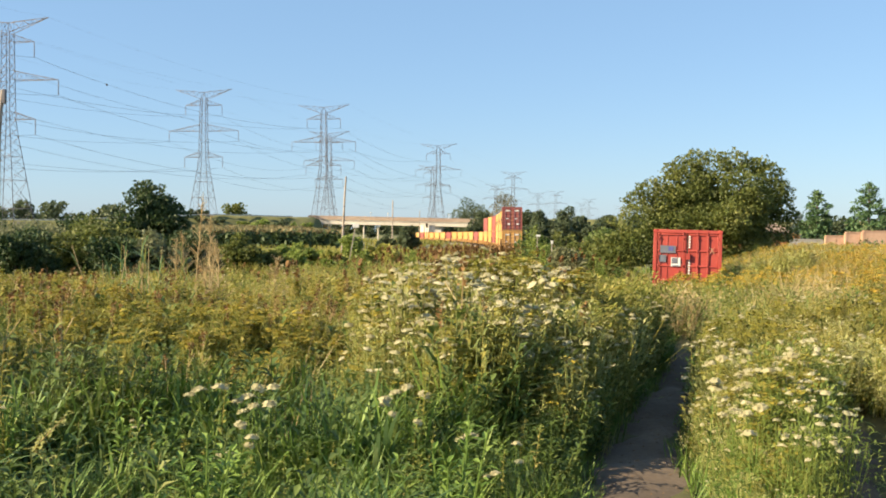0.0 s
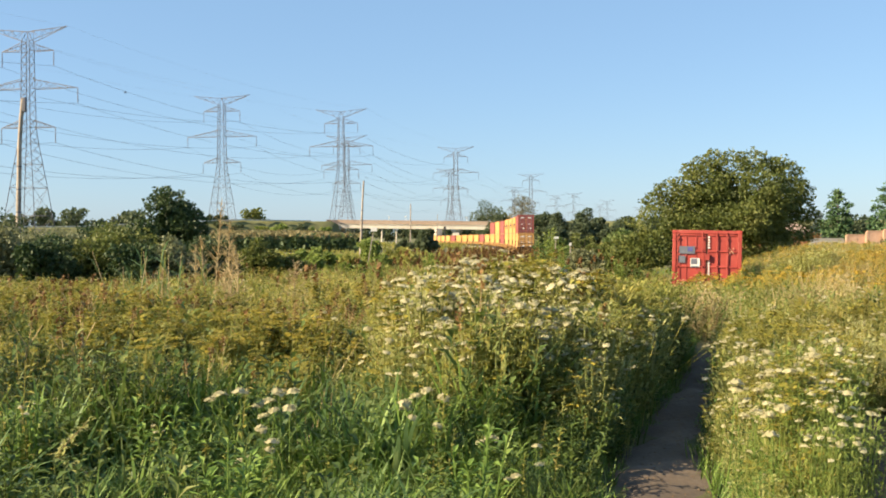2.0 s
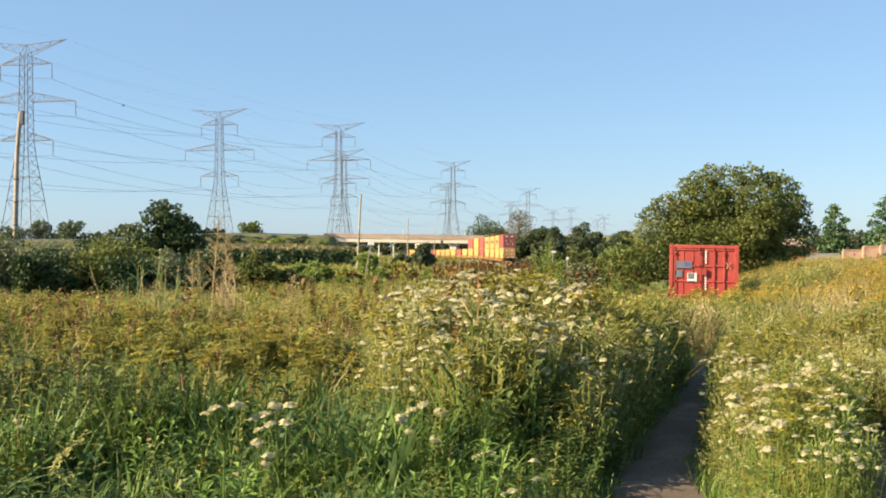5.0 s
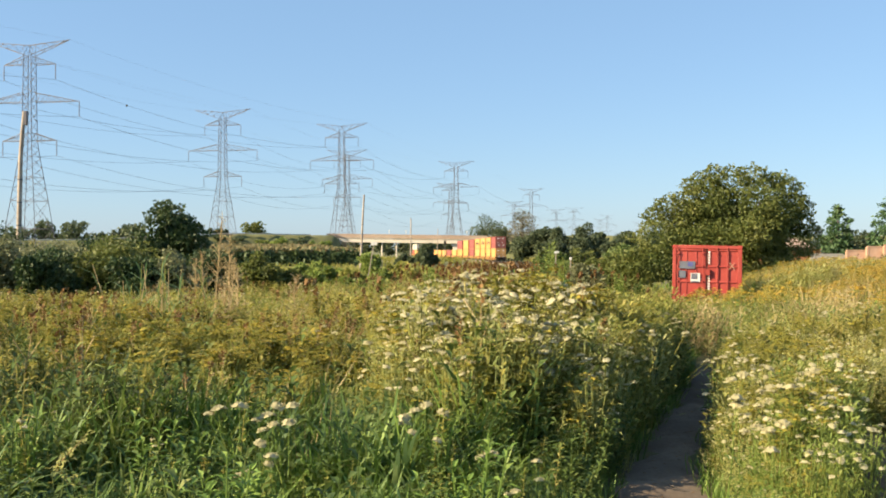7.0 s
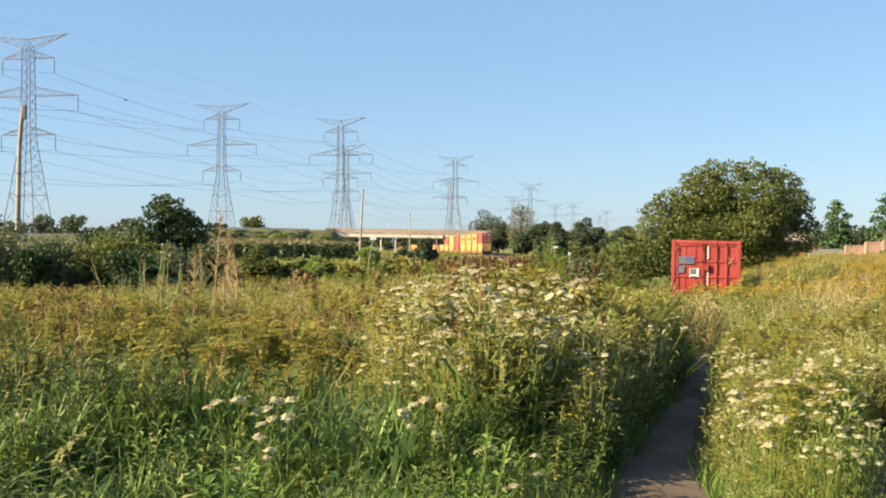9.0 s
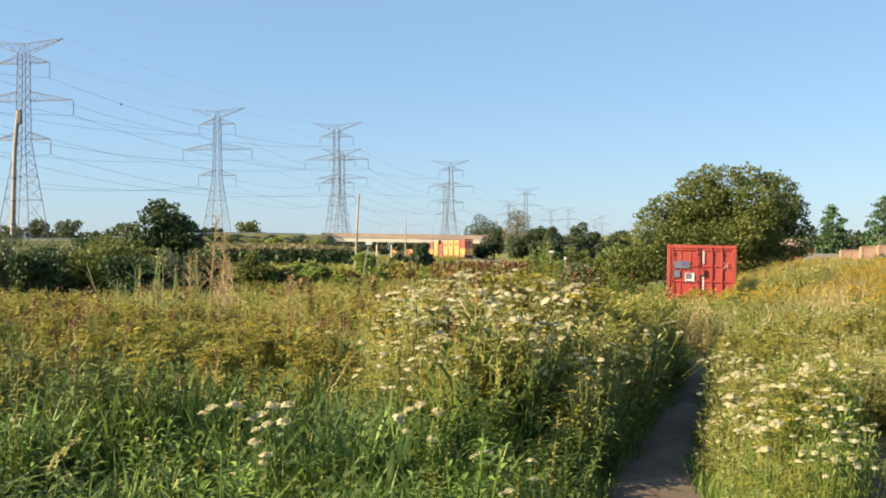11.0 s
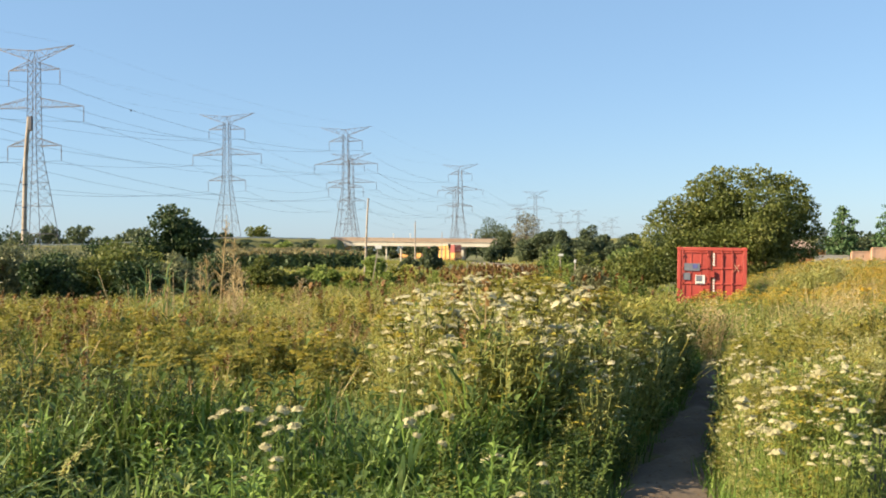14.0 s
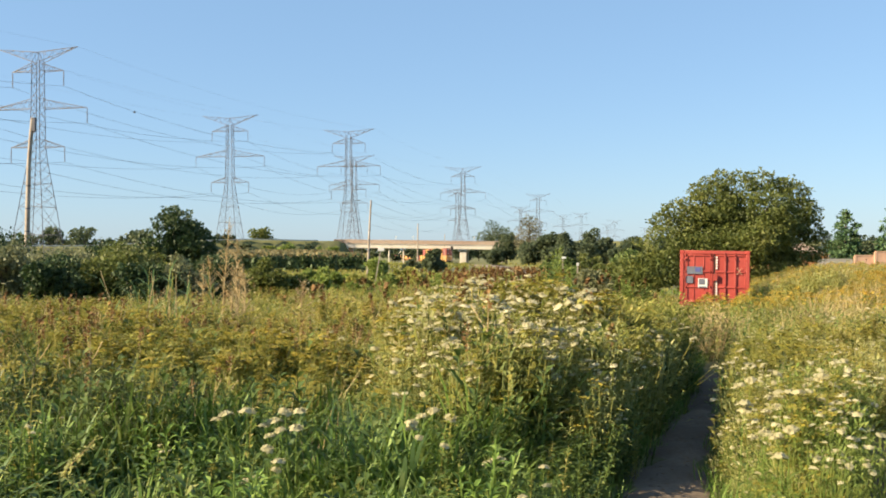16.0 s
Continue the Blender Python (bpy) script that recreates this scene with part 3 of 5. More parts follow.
def cable_spacer(span, a, z, u):
    """A small dark clamp that holds the wires of one bundle apart."""
    (x0, y0), (x1, y1) = span
    c, s = math.cos(radians(ARM_TURN)), math.sin(radians(ARM_TURN))
    long = math.hypot(x1 - x0, y1 - y0)
    p = (x0 + (x1 - x0) * u + c * a * TALL, y0 + (y1 - y0) * u + s * a * TALL, -1.6 + z * TALL - 0.12 * long * u * (1 - u))
    t = empty("cable_spacer", Matrix.Translation(p), "small dark clamp on an overhead cable", "clamp")
    solid("clamp", [box(-0.22, 0.22, -0.12, 0.12, -0.2, 0.2, 0.06)], M_BLACK, t)
    solid("damper", [tube([(-0.3, 0, -0.32), (0.3, 0, -0.32)], [0.08, 0.08], 8), bar((0, 0, -0.2), (0, 0, -0.32), 0.06)], M_BLACK, t)


cable_spacer(LINE_A[1:3], ARM1[1], ARM1[0] - 3.6, 0.157)


def utility_pole(x, y, top, r, lean=0.0, bend=0.0, label="weathered brown wooden utility pole", fitting=False):
    z0 = float(land(x, y)) - 0.2
    t = empty("utility_pole", Matrix.Translation((x, y, z0)), label, "pole", "old wooden poles")
    h = top - z0
    pts = [(lean * f * h + bend * max(0, f - 0.8) * 5, 0, f * h) for f in np.linspace(0, 1, 9)]
    shaft = solid("shaft", [tube(pts, [r * (1 - 0.35 * f) for f in np.linspace(0, 1, 9)], 10)], M_POLE, t)
    if fitting:
        px, _, pz = pts[-1]
        solid("bracket", [box(px - 0.02, px + 0.2, -0.12, 0.12, pz - 0.8, pz + 0.05, 0.03)], M_STEEL, shaft, "grey metal bracket")
    for k in range(3):
        solid("steel_band", [tube([(pts[3 + k][0], 0, pts[3 + k][2]), (pts[3 + k][0], 0, pts[3 + k][2] + 0.08)], [r * 0.93] * 2, 10)], M_STEEL, shaft, "steel band")


utility_pole(-25.5, 59, 9.75, 0.17, 0.022, 0.16, fitting=True)
utility_pole(-10.45, 120, 8.2, 0.15, 0.045, 0.05)
utility_pole(-7.7, 211, 8.3, 0.16, 0.01)
utility_pole(-3.4, 352, 9.0, 0.17, 0.02)


def sign_post(x, y, z1, w, h, lean, label):
    z0 = float(land(x, y)) - 0.1
    t = empty("sign_post", Matrix.Translation((x, y, z0)), label, "sign")
    hh = z1 - z0
    solid("post", [bar((0, 0, 0), (lean * hh, 0, hh), 0.07)], M_POLE, t)
    solid("plate", [box(lean * hh - w / 2, lean * hh + w / 2, -0.09, -0.06, hh - h, hh, 0.008)], M_MARK, t, "blank white plate")


sign_post(-6.35, 79, 2.2, 0.5, 0.28, 0.17, "leaning grey post with a small blank white plate")
sign_post(7.62, 70, 1.5, 0.4, 0.16, 0.02, "low post with a tilted white plate in tall weeds")
sign_post(8.2, 66, 1.1, 0.16, 0.2, 0.0, "small white marker in tall weeds")


def signal_mast(x, y):
    z0 = float(land(x, y))
    t = empty("signal_mast", Matrix.Translation((x, y, z0)), "dark railway signal on a thin steel mast", "signal")
    solid("mast", [tube([(0, 0, 0), (0, 0, 5.2)], [0.1, 0.08], 8)], M_STEEL, t)
    solid("signal_head", [box(-0.4, 0.4, -0.2, 0.2, 4.5, 5.9, 0.08)], M_BLACK, t, "black signal head")


signal_mast(-0.6, 330)

# ---------------------------------------------------------------- the red container


def build_red_container():
    t = empty("shipping_container", pose(9.43, 36.2, -0.83, 0, 0.9, -14.5), "faded red steel shipping container standing in tall weeds", "container")
    w, H, L = 1.22, 2.59, 6.06
    solid("floor_frame", [box(-w, w, 0, L, 0.0, 0.15, 0.02)], M_REDDK, t)
    solid("header", [box(-w, w, 0, 0.16, H - 0.13, H, 0.015)], M_RED, t)
    solid("sill", [box(-w + 0.01, w - 0.01, -0.02, 0.14, 0.0, 0.17, 0.015)], M_REDDK, t, "scuffed door sill")
    for s in (-1, 1):
        for y in (0, L - 0.16):
            a = s * w - (0.13 if s > 0 else 0)
            post = solid("corner_post", [box(a, a + 0.13, y, y + 0.16, 0.1, H - 0.1, 0.012)], M_RED, t)
            for z in (-0.005, H - 0.12):
                cx = s * (w - 0.075)
                solid("corner_casting", [box(cx - 0.085, cx + 0.085, y - 0.012, y + 0.17, z, z + 0.125, 0.015)], M_REDDK, post, "worn corner casting")
        sheet = corrugated(L - 0.2, 0.13, H - 0.08, 0.278, 0.034, 0.02)
        solid("side_wall", [swung(sheet, w - 0.062, 0.1, 1) if s > 0 else swung(sheet, -w + 0.062, L - 0.1, 3)], M_RED, t, "ribbed red side wall")
    solid("roof", [box(-w + 0.02, w - 0.02, 0.1, L - 0.05, H - 0.06, H - 0.02)], M_RED, t)
    solid("end_wall", [swung(corrugated(2 * w - 0.2, 0.13, H - 0.1, 0.28, 0.03, 0.03), w - 0.1, L - 0.05, 2)], M_RED, t)
    solid("door_seal", [box(-0.012, 0.012, 0.03, 0.06, 0.16, H - 0.13), box(-1.1, 1.1, 0.05, 0.07, 0.16, 0.19)], M_RUBBER, t, "black rubber door seal")
    for s in (-1, 1):
        a, b = (0.03, 1.085) if s > 0 else (-1.085, -0.03)
        z0, z1 = 0.175, H - 0.135
        leaf = [box(a, b, 0.055, 0.09, z0, z1)]
        for c in (a, a + 0.345, a + 0.69, b - 0.04):
            leaf.append(box(c, c + 0.035, 0.034, 0.06, z0, z1, 0.006))
        for zc in (z0, z0 + 0.52, z0 + 1.06, z0 + 1.62, z1 - 0.07):
            leaf.append(box(a + 0.004, b - 0.004, 0.016, 0.06, zc, zc + 0.06, 0.012))
        door = solid("door", leaf, M_RED, t, "red steel door with pressed panels")
        for f in ((0.30, 0.64) if s > 0 else (0.05, 0.88)):
            rx = a + f * (b - a)
            rod = solid("lock_rod", [tube([(rx, -0.012, 0.05), (rx, -0.012, H - 0.06)], [0.015, 0.015], 8)], M_RED, door)
            for zc in (0.3, 2.3):
                solid("rod_bracket", [box(rx - 0.04, rx + 0.04, -0.029, 0.03, zc - 0.025, zc + 0.025)], M_RED, rod)
        for zc in (0.35, 0.95, 1.6, 2.25):
            hx = b + 0.02 if s > 0 else a - 0.02
            solid("hinge", [box(hx - 0.035, hx + 0.035, 0.0, 0.04, zc - 0.05, zc + 0.05, 0.008)], M_RED, door)
    # markings on the doors
    for x, z, ww, hh, mat, name, label in ((-0.70, 1.87, 0.56, 0.27, M_GREYSIGN, "placard", "dark grey-blue placard"), (-0.88, 1.53, 0.25, 0.26, M_GREYSIGN, "placard", "small dark placard"), (-0.41, 1.41, 0.33, 0.33, M_MARK, "notice", "white notice with a dark picture"), (-0.42, 1.02, 0.26, 0.22, M_REDDK, "placard", "faded brown sticker"), (0.02, 1.62, 0.15, 0.22, M_RED, "lock_box", "scuffed red lock box")):
        p = solid(name, [box(x - ww / 2, x + ww / 2, 0.008 if name != "lock_box" else -0.06, 0.0145 if name != "lock_box" else 0.03, z - hh / 2, z + hh / 2)], mat, t, label)
        if name == "notice":
            solid("print", [box(x - 0.14, x + 0.08, 0.003, 0.0075, z - 0.06, z + 0.15), box(x - 0.13, x + 0.13, 0.003, 0.0075, z - 0.16, z - 0.12)], M_GREYSIGN, p, "dark printed area")
        if name == "placard" and ww > 0.5:
            solid("print", [box(x + 0.02, x + 0.2, 0.003, 0.0075, z - 0.05, z + 0.1)], surface("blue_print", [(0.05, 0.06, 0.2), (0.09, 0.10, 0.28)], 5, bump=0), p, "blue printed area")
    for z in list(np.arange(1.93, 2.4, 0.095)) + list(np.arange(0.98, 1.46, 0.095)):
        solid("marking", [box(0.04, 0.10, 0.008, 0.0145, z, z + 0.066)], M_MARK, t, "white marking bar")
    for z0, z1 in ((1.73, 1.98), (1.98, 1.73)):
        solid("painted_stroke", [bar((0.78, 0.012, z0), (0.95, 0.012, z1), 0.016)], M_BRICK, t, "faint pale painted stroke")


build_red_container()

# ---------------------------------------------------------------- trees and shrubs


def leaf_cloud(centres, radii, count, size, flat=0.75, shell=0.55, seed=0, stretch=1.7):
    """Bent four-cornered leaves in ragged clumps round the centres."""
    r = np.random.default_rng(seed)
    w = np.asarray(radii, float) ** 2
    k = r.choice(len(centres), count, p=w / w.sum())
    d = r.normal(size=(count, 3))
    d /= np.linalg.norm(d, axis=1)[:, None]
    rad = (shell + (1 - shell) * r.random(count) ** 0.6) * np.asarray(radii)[k]
    rad *= 1 + 0.28 * np.sin(d[:, 0] * 5 + k) * np.cos(d[:, 2] * 6 + k * 2)
    P = np.asarray(centres)[k] + d * rad[:, None] * np.array((1, 1, flat))
    a = d + r.normal(0, 0.8, (count, 3)) + np.array((0, 0, -0.25))
    a /= np.linalg.norm(a, axis=1)[:, None]
    b = np.cross(a, r.normal(size=(count, 3)))
    b /= np.linalg.norm(b, axis=1)[:, None]
    c = np.cross(a, b)
    s = (size * r.uniform(0.6, 1.35, count))[:, None]
    L = stretch * 0.5
    V = np.stack([P - a * s * L, P + b * s * 0.5 + c * s * 0.16, P + a * s * L, P - b * s * 0.5 + c * s * 0.16], 1)
    return V.reshape(-1, 3), np.arange(count * 4).reshape(-1, 4)


def crown_clumps(w, h, z0, n, seed, taper=0.0):
    """Centres and radii of the clumps of a crown w wide and h high above z0."""
    r = np.random.default_rng(seed)
    C, R = [], []
    while len(C) < n:
        p = r.uniform(-1, 1, 3)
        if 0.25 < np.linalg.norm(p) < 1:
            q = 1 - taper * (p[2] + 1) / 2
            C.append((p[0] * w * 0.40 * q, p[1] * w * 0.40 * q, z0 + (p[2] * 0.42 + 0.5) * h))
            R.append(r.uniform(0.13, 0.24) * min(w, h * 1.2))
    return np.array(C), np.array(R)


def tree(name, x, y, w, top, material, label, leaves=3000, leaf=0.2, clear=0.15, n=26, seed=1, taper=0.2, sink=0.0, group="", category="tree", extra=()):
    z0 = float(land(x, y)) - 0.1 - sink
    t = empty(name, Matrix.Translation((x, y, z0)), label, category, group)
    h = top - z0
    r = np.random.default_rng(seed)
    C, R = crown_clumps(w, h * (1 - clear), h * clear, n, seed, taper)
    if len(extra):
        C = np.concatenate([C, np.array([e[:3] for e in extra])])
        R = np.concatenate([R, np.array([e[3] for e in extra])])
    br = max(0.04, 0.022 * h)
    solid("trunk", [tube([(0, 0, 0), (0.03 * w, 0, h * 0.25), (0, 0.02 * w, h * 0.5), (0, 0, h * 0.78)], [br * 1.3, br, br * 0.7, br * 0.2], 8)], M_BARK, t)
    limbs = []
    for k in range(min(10, len(C))):
        b = np.array((0, 0, h * r.uniform(0.12, 0.5)))
        e = C[k]
        mid = (b + e) / 2 + np.array((0, 0, 0.04 * h))
        limbs.append(tube([b, mid, e], [br * 0.5, br * 0.3, br * 0.1], 5))
    solid("limbs", limbs, M_BARK, t)
    V, Q = leaf_cloud(C, R, leaves, leaf, 0.8, 0.5, seed)
    child("crown", V, Q, material, t)
    return t


def conifer(x, y, w, top, material, label, seed, leaves=1500):
    z0 = float(land(x, y)) - 0.1
    h = top - z0
    t = empty("conifer", Matrix.Translation((x, y, z0)), label, "tree", "conifers by the houses")
    solid("trunk", [tube([(0, 0, 0), (0, 0, h * 0.95)], [0.03 * h, 0.006 * h], 7)], M_BARK, t)
    r = np.random.default_rng(seed)
    C, R = [], []
    for i in range(34):
        f = i / 34
        a = i * 2.4
        q = w * 0.5 * (1 - f) ** 0.75 * r.uniform(0.45, 1.05)
        C.append((q * math.cos(a), q * math.sin(a), h * (0.06 + 0.92 * f)))
        R.append(w * (0.23 - 0.15 * f))
    V, Q = leaf_cloud(np.array(C), np.array(R), leaves, 0.17, 0.5, 0.2, seed, 2.4)
    child("crown", V, Q, material, t)


# the broad tree behind the container
tree("tree", 14.3, 51, 7.8, 5.1, M_TREE, "broad leafy green tree behind the red container", 80000, 0.088, 0.08, 44, 3, 0.1,
     extra=[(-3.7, 0, 3.6, 0.65), (3.2, 0, 5.0, 0.75), (2.7, 0, 5.4, 0.65), (3.7, 0, 4.2, 0.7), (3.9, 0, 3.2, 0.8), (0.3, 0, 5.2, 1.1), (-3.7, -0.5, 2.4, 1.3), (-3.0, 0, 4.1, 0.8), (-3.9, -1, 1.2, 1.4), (3.5, 0, 2.2, 1.3), (3.1, 0, 4.0, 1.2), (1.3, 0, 5.6, 0.8), (-0.6, 0, 5.7, 0.7), (-1.6, 0.3, 5.2, 0.7), (2.3, 0, 5.3, 0.7), (-2.2, -1, 1.0, 1.5), (0, -1, 1.4, 1.6), (2, -1, 1.0, 1.5)])
tree("shrub", 9.6, 50, 3.2, 1.45, M_TREE, "low green shrub beside the broad tree", 8000, 0.1, 0.02, 16, 4, 0.3, category="shrub", group="shrubs")
tree("shrub", 7.6, 54, 2.6, 1.0, M_WILLOW, "low light green shrub in the weeds", 5000, 0.1, 0.02, 14, 5, 0.3, category="shrub", group="shrubs")
# the lone tree on the left and the hedge below it
tree("tree", -16.1, 57, 4.3, 4.55, M_DARK, "small dense dark green tree above the hedge", 12000, 0.11, 0.1, 24, 7, 0.1)
HEDGE = [(-19.0, 39, 3.0, 1.95), (-17.2, 38, 2.6, 2.15), (-15.2, 37.2, 2.6, 1.7), (-13.6, 38.5, 2.4, 2.05), (-12.0, 38, 2.6, 1.55), (-10.6, 39, 2.4, 1.9), (-9.4, 41, 2.2, 1.5), (-15.2, 46, 3.6, 2.2), (-11.6, 47, 3.2, 1.8), (-18.9, 47, 3.8, 2.6), (-22.0, 44, 3.8, 2.6), (-8.7, 46, 2.2, 1.45), (-7.3, 47, 2.4, 0.7), (-24, 52, 4.6, 3.0), (-13.0, 43, 2.6, 1.3), (-17.0, 43, 2.8, 1.5), (-14.9, 44, 3.2, 1.95), (-20.6, 41, 3.2, 2.35), (-17.6, 50, 4.0, 2.3)]
for i, (hx, hy, hw, ht) in enumerate(HEDGE):
    pale = i in (0, 1, 3, 5, 7, 9, 11, 12, 16)
    tree("hedge_shrub", hx, hy, hw, ht, (M_WILLOW if i in (0, 1, 5, 9) else M_TREE) if pale else M_DARK, "pale grey-green overgrown hedge shrub" if pale else "dense dark green overgrown hedge shrub", 7500, 0.085, 0.0, 24, 20 + i, 0.25, category="shrub", group="overgrown hedge")
# brush along the railway, in front of the overpass
BRUSH = [(-6.0, 62, 2.6, 1.25), (-4.2, 66, 3.0, 1.2), (-8.3, 70, 3.2, 1.5), (-2.8, 74, 3.0, 1.1), (-10.5, 76, 3.6, 1.6), (-6.4, 84, 3.0, 2.5), (-4.5, 92, 4.0, 1.5), (-1.6, 84, 3.0, 0.9), (-12.5, 90, 4.2, 1.4), (-0.4, 70, 2.4, 0.75), (-5.4, 56, 2.2, 0.9), (-7.6, 58, 2.6, 1.1)]
for i, (hx, hy, hw, ht) in enumerate(BRUSH):
    tree("bush", hx, hy, hw, ht - 0.85, M_SUMAC if i % 3 else M_OLIVE, "bright green leafy bush in the scrub" if i % 3 else "olive green bush in the scrub", 3200, 0.14, 0.0, 16, 50 + i, 0.3, category="bush", group="scrub by the railway")
tree("bush", -2.9, 140, 3.3, 2.4, M_FAR, "dark rounded bush in front of the overpass", 2600, 0.35, 0.02, 20, 71, 0.3, category="bush", group="scrub by the railway")
tree("bush", -6.4, 150, 3.6, 0.9, M_FAR, "dark rounded bush in front of the overpass", 1800, 0.35, 0.02, 16, 72, 0.3, category="bush", group="scrub by the railway")
# trees beyond the railway
FAR_TREES = [(18.4, 447, 18.5, 18.2, M_FAR), (17.0, 322, 9, 10.5, M_FAR), (22.9, 300, 14.0, 14.6, M_PALE), (26.5, 280, 8.0, 8.5, M_FAR), (31.2, 272, 8.5, 8.8, M_FAR), (21.5, 285, 10, 6.0, M_FAR), (13.4, 318, 8, 3.6, M_FAR), (29, 262, 9, 4.5, M_FAR), (35, 262, 9, 4.5, M_FAR), (43, 255, 10, 4.5, M_FAR), (52, 250, 10, 4.5, M_FAR), (39.5, 285, 8.5, 9.4, M_FAR), (44.5, 292, 7, 7.2, M_FAR), (49.0, 270, 8, 7.4, M_FAR), (54, 300, 9, 7.5, M_FAR), (36, 300, 8, 5.0, M_FAR), (60, 290, 9, 6.8, M_FAR)]
for i, (hx, hy, hw, ht, mt) in enumerate(FAR_TREES):
    tree("tree", hx, hy, hw, ht, mt, "thin pale poplar among darker trees" if mt is M_PALE else "full dark green tree beyond the railway", 4600 if mt is M_PALE else 4200, 0.26 if mt is M_PALE else 0.42, 0.0, 26, 90 + i, 0.3 if mt is not M_PALE else 0.6, group="trees beyond the railway")
MID = [(10.0, 96, 4.6, 1.5), (13.6, 98, 5.0, 1.9), (17.5, 100, 5.4, 2.4), (14.0, 82, 4.0, 1.3), (9.6, 74, 3.0, 0.9), (11.6, 70, 3.4, 1.3), (16.5, 78, 4.6, 1.7), (20.5, 92, 5.6, 2.8)]
for i, (hx, hy, hw, ht) in enumerate(MID):
    tree("bush", hx, hy, hw, ht, M_TREE if i % 2 else M_FORB, "green leafy bush in rough grass", 3600, 0.14, 0.0, 14, 110 + i, 0.3, category="bush", group="scrub beyond the path")
# far rounded trees on the left
LEFT = [(-136, 365, 15, 13.0), (-122, 372, 13, 10.0), (-112, 360, 15, 11.8), (-101, 365, 15, 10.5), (-93, 352, 14, 12.8), (-150, 372, 14, 12), (-86, 372, 10, 9.4), (-160, 368, 14, 9.5), (-143, 374, 13, 8.3), (-129, 376, 14, 8.3), (-117, 378, 13, 8.6), (-106, 376, 13, 8.6)]
for i, (hx, hy, hw, ht) in enumerate(LEFT):
    tree("tree", hx, hy, hw, ht, M_FAR, "rounded far green tree on the embankment", 1200, 0.8, 0.02, 16, 130 + i, 0.2, group="far trees on the embankment")
tree("tree", -83, 425, 15, 14.6, M_TREE, "rounded mid-green tree above the road", 1300, 0.8, 0.04, 16, 150, 0.2, group="far trees on the embankment")
BANK = [(-78, 368, 8, 5.6), (-70, 374, 9, 6.2), (-63, 374, 9, 7.4), (-57, 380, 9, 7.9), (-51, 384, 9, 6.9), (-47, 392, 8, 6.6), (-85, 364, 9, 5.5), (-66, 360, 9, 3.6), (-58, 366, 9, 4.2)]
for i, (hx, hy, hw, ht) in enumerate(BANK):
    tree("bush", hx, hy, hw * 1.25, ht - 1.5, M_SUMAC if i % 3 else M_FAR, "dense bush on the grassy road embankment", 900, 0.7, 0.0, 14, 160 + i, 0.3, category="bush", group="bushes on the embankment")
BEHIND = [(x, 520 + 9 * math.sin(x), 15, 6.9 + 0.9 * math.sin(x * 0.7)) for x in range(-95, 75, 9)]
for i, (hx, hy, hw, ht) in enumerate(BEHIND):
    tree("tree", hx, hy, hw, ht, M_FAR, "dark green tree beyond the overpass", 700, 1.0, 0.0, 14, 300 + i, 0.1, group="trees beyond the overpass")


def build_far_woods():
    r = np.random.default_rng(77)
    C, R = [], []
    for i in range(1500):
        x = r.uniform(-900, 1000)
        y = r.uniform(900, 1250)
        h = r.uniform(4, 9) * (1 + 0.3 * math.sin(x * 0.02))
        C.append((x, y, -1.5 + h * 0.55))
        R.append(h * 0.7)
    V, Q = leaf_cloud(np.array(C), np.array(R), 26000, 3.2, 0.8, 0.5, 78)
    tagged(new("far_woods", mesh_of("far_woods", V, Q, M_FAR)), "low line of far green woods on the horizon", "woods", kind="stuff")


build_far_woods()


def build_corn():
    r = np.random.default_rng(79)
    foot, tops = [], []
    for y in np.concatenate([np.arange(168, 180, 2.2), np.arange(182, 296, 4.4)]):
        for x in np.arange(-0.26 * y, -0.088 * y, 0.75 if y < 180 else 1.1):
            px, py, h = x + r.normal(0, 0.15), y + r.normal(0, 0.2), r.normal(2.75, 0.14)
            base = float(land(px, py)) - 0.1
            foot += [(px, py, base + h * f) for f in ((0.3, 0.6, 0.85) if y < 176 else (0.8,))]
            tops.append((px, py, base + h))
    t = empty("corn_field", Matrix(), "standing dark green corn with tan tassels", "corn", kind="stuff")
    V, Q = leaf_cloud(np.array(foot), np.full(len(foot), 0.62), len(foot) * 9, 0.42, 1.1, 0.2, 80, 2.8)
    tagged(child("corn_leaves", V, Q, M_CORN, t), kind="stuff")
    V, Q = leaf_cloud(np.array(tops), np.full(len(tops), 0.42), len(tops) * 14, 0.26, 0.9, 0.1, 81, 2.6)
    tagged(child("tassels", V, Q, M_TASSEL, t, "tan tassels"), kind="stuff")


build_corn()
# conifers, fence and garden walls on the right
conifer(41.6, 106, 5.8, 6.6, M_SPRUCE, "tall dark green garden conifer", 201, 5000)
conifer(46.3, 104, 6.6, 7.4, M_SPRUCE, "tall dark green garden conifer", 202, 5000)
conifer(40.3, 108, 2.6, 4.4, M_BLUE, "small pale blue spruce", 203, 3000)
for i, (hx, hy, hw, ht) in enumerate([(38.5, 118, 5, 4.4), (44.3, 115, 5, 4.0), (48.5, 118, 6, 4.4), (52, 110, 6, 5.0), (36.5, 130, 5, 4.2), (33.2, 140, 6, 4.6)]):
    tree("tree", hx, hy, hw, ht, M_FAR, "dark green garden tree behind the walls", 1800, 0.3, 0.05, 18, 210 + i, 0.2, group="garden trees")
tree("bush", 38.6, 104, 2.4, 2.2, M_RUST, "dark reddish-brown garden bush", 1200, 0.16, 0.0, 12, 220, 0.2, category="bush")


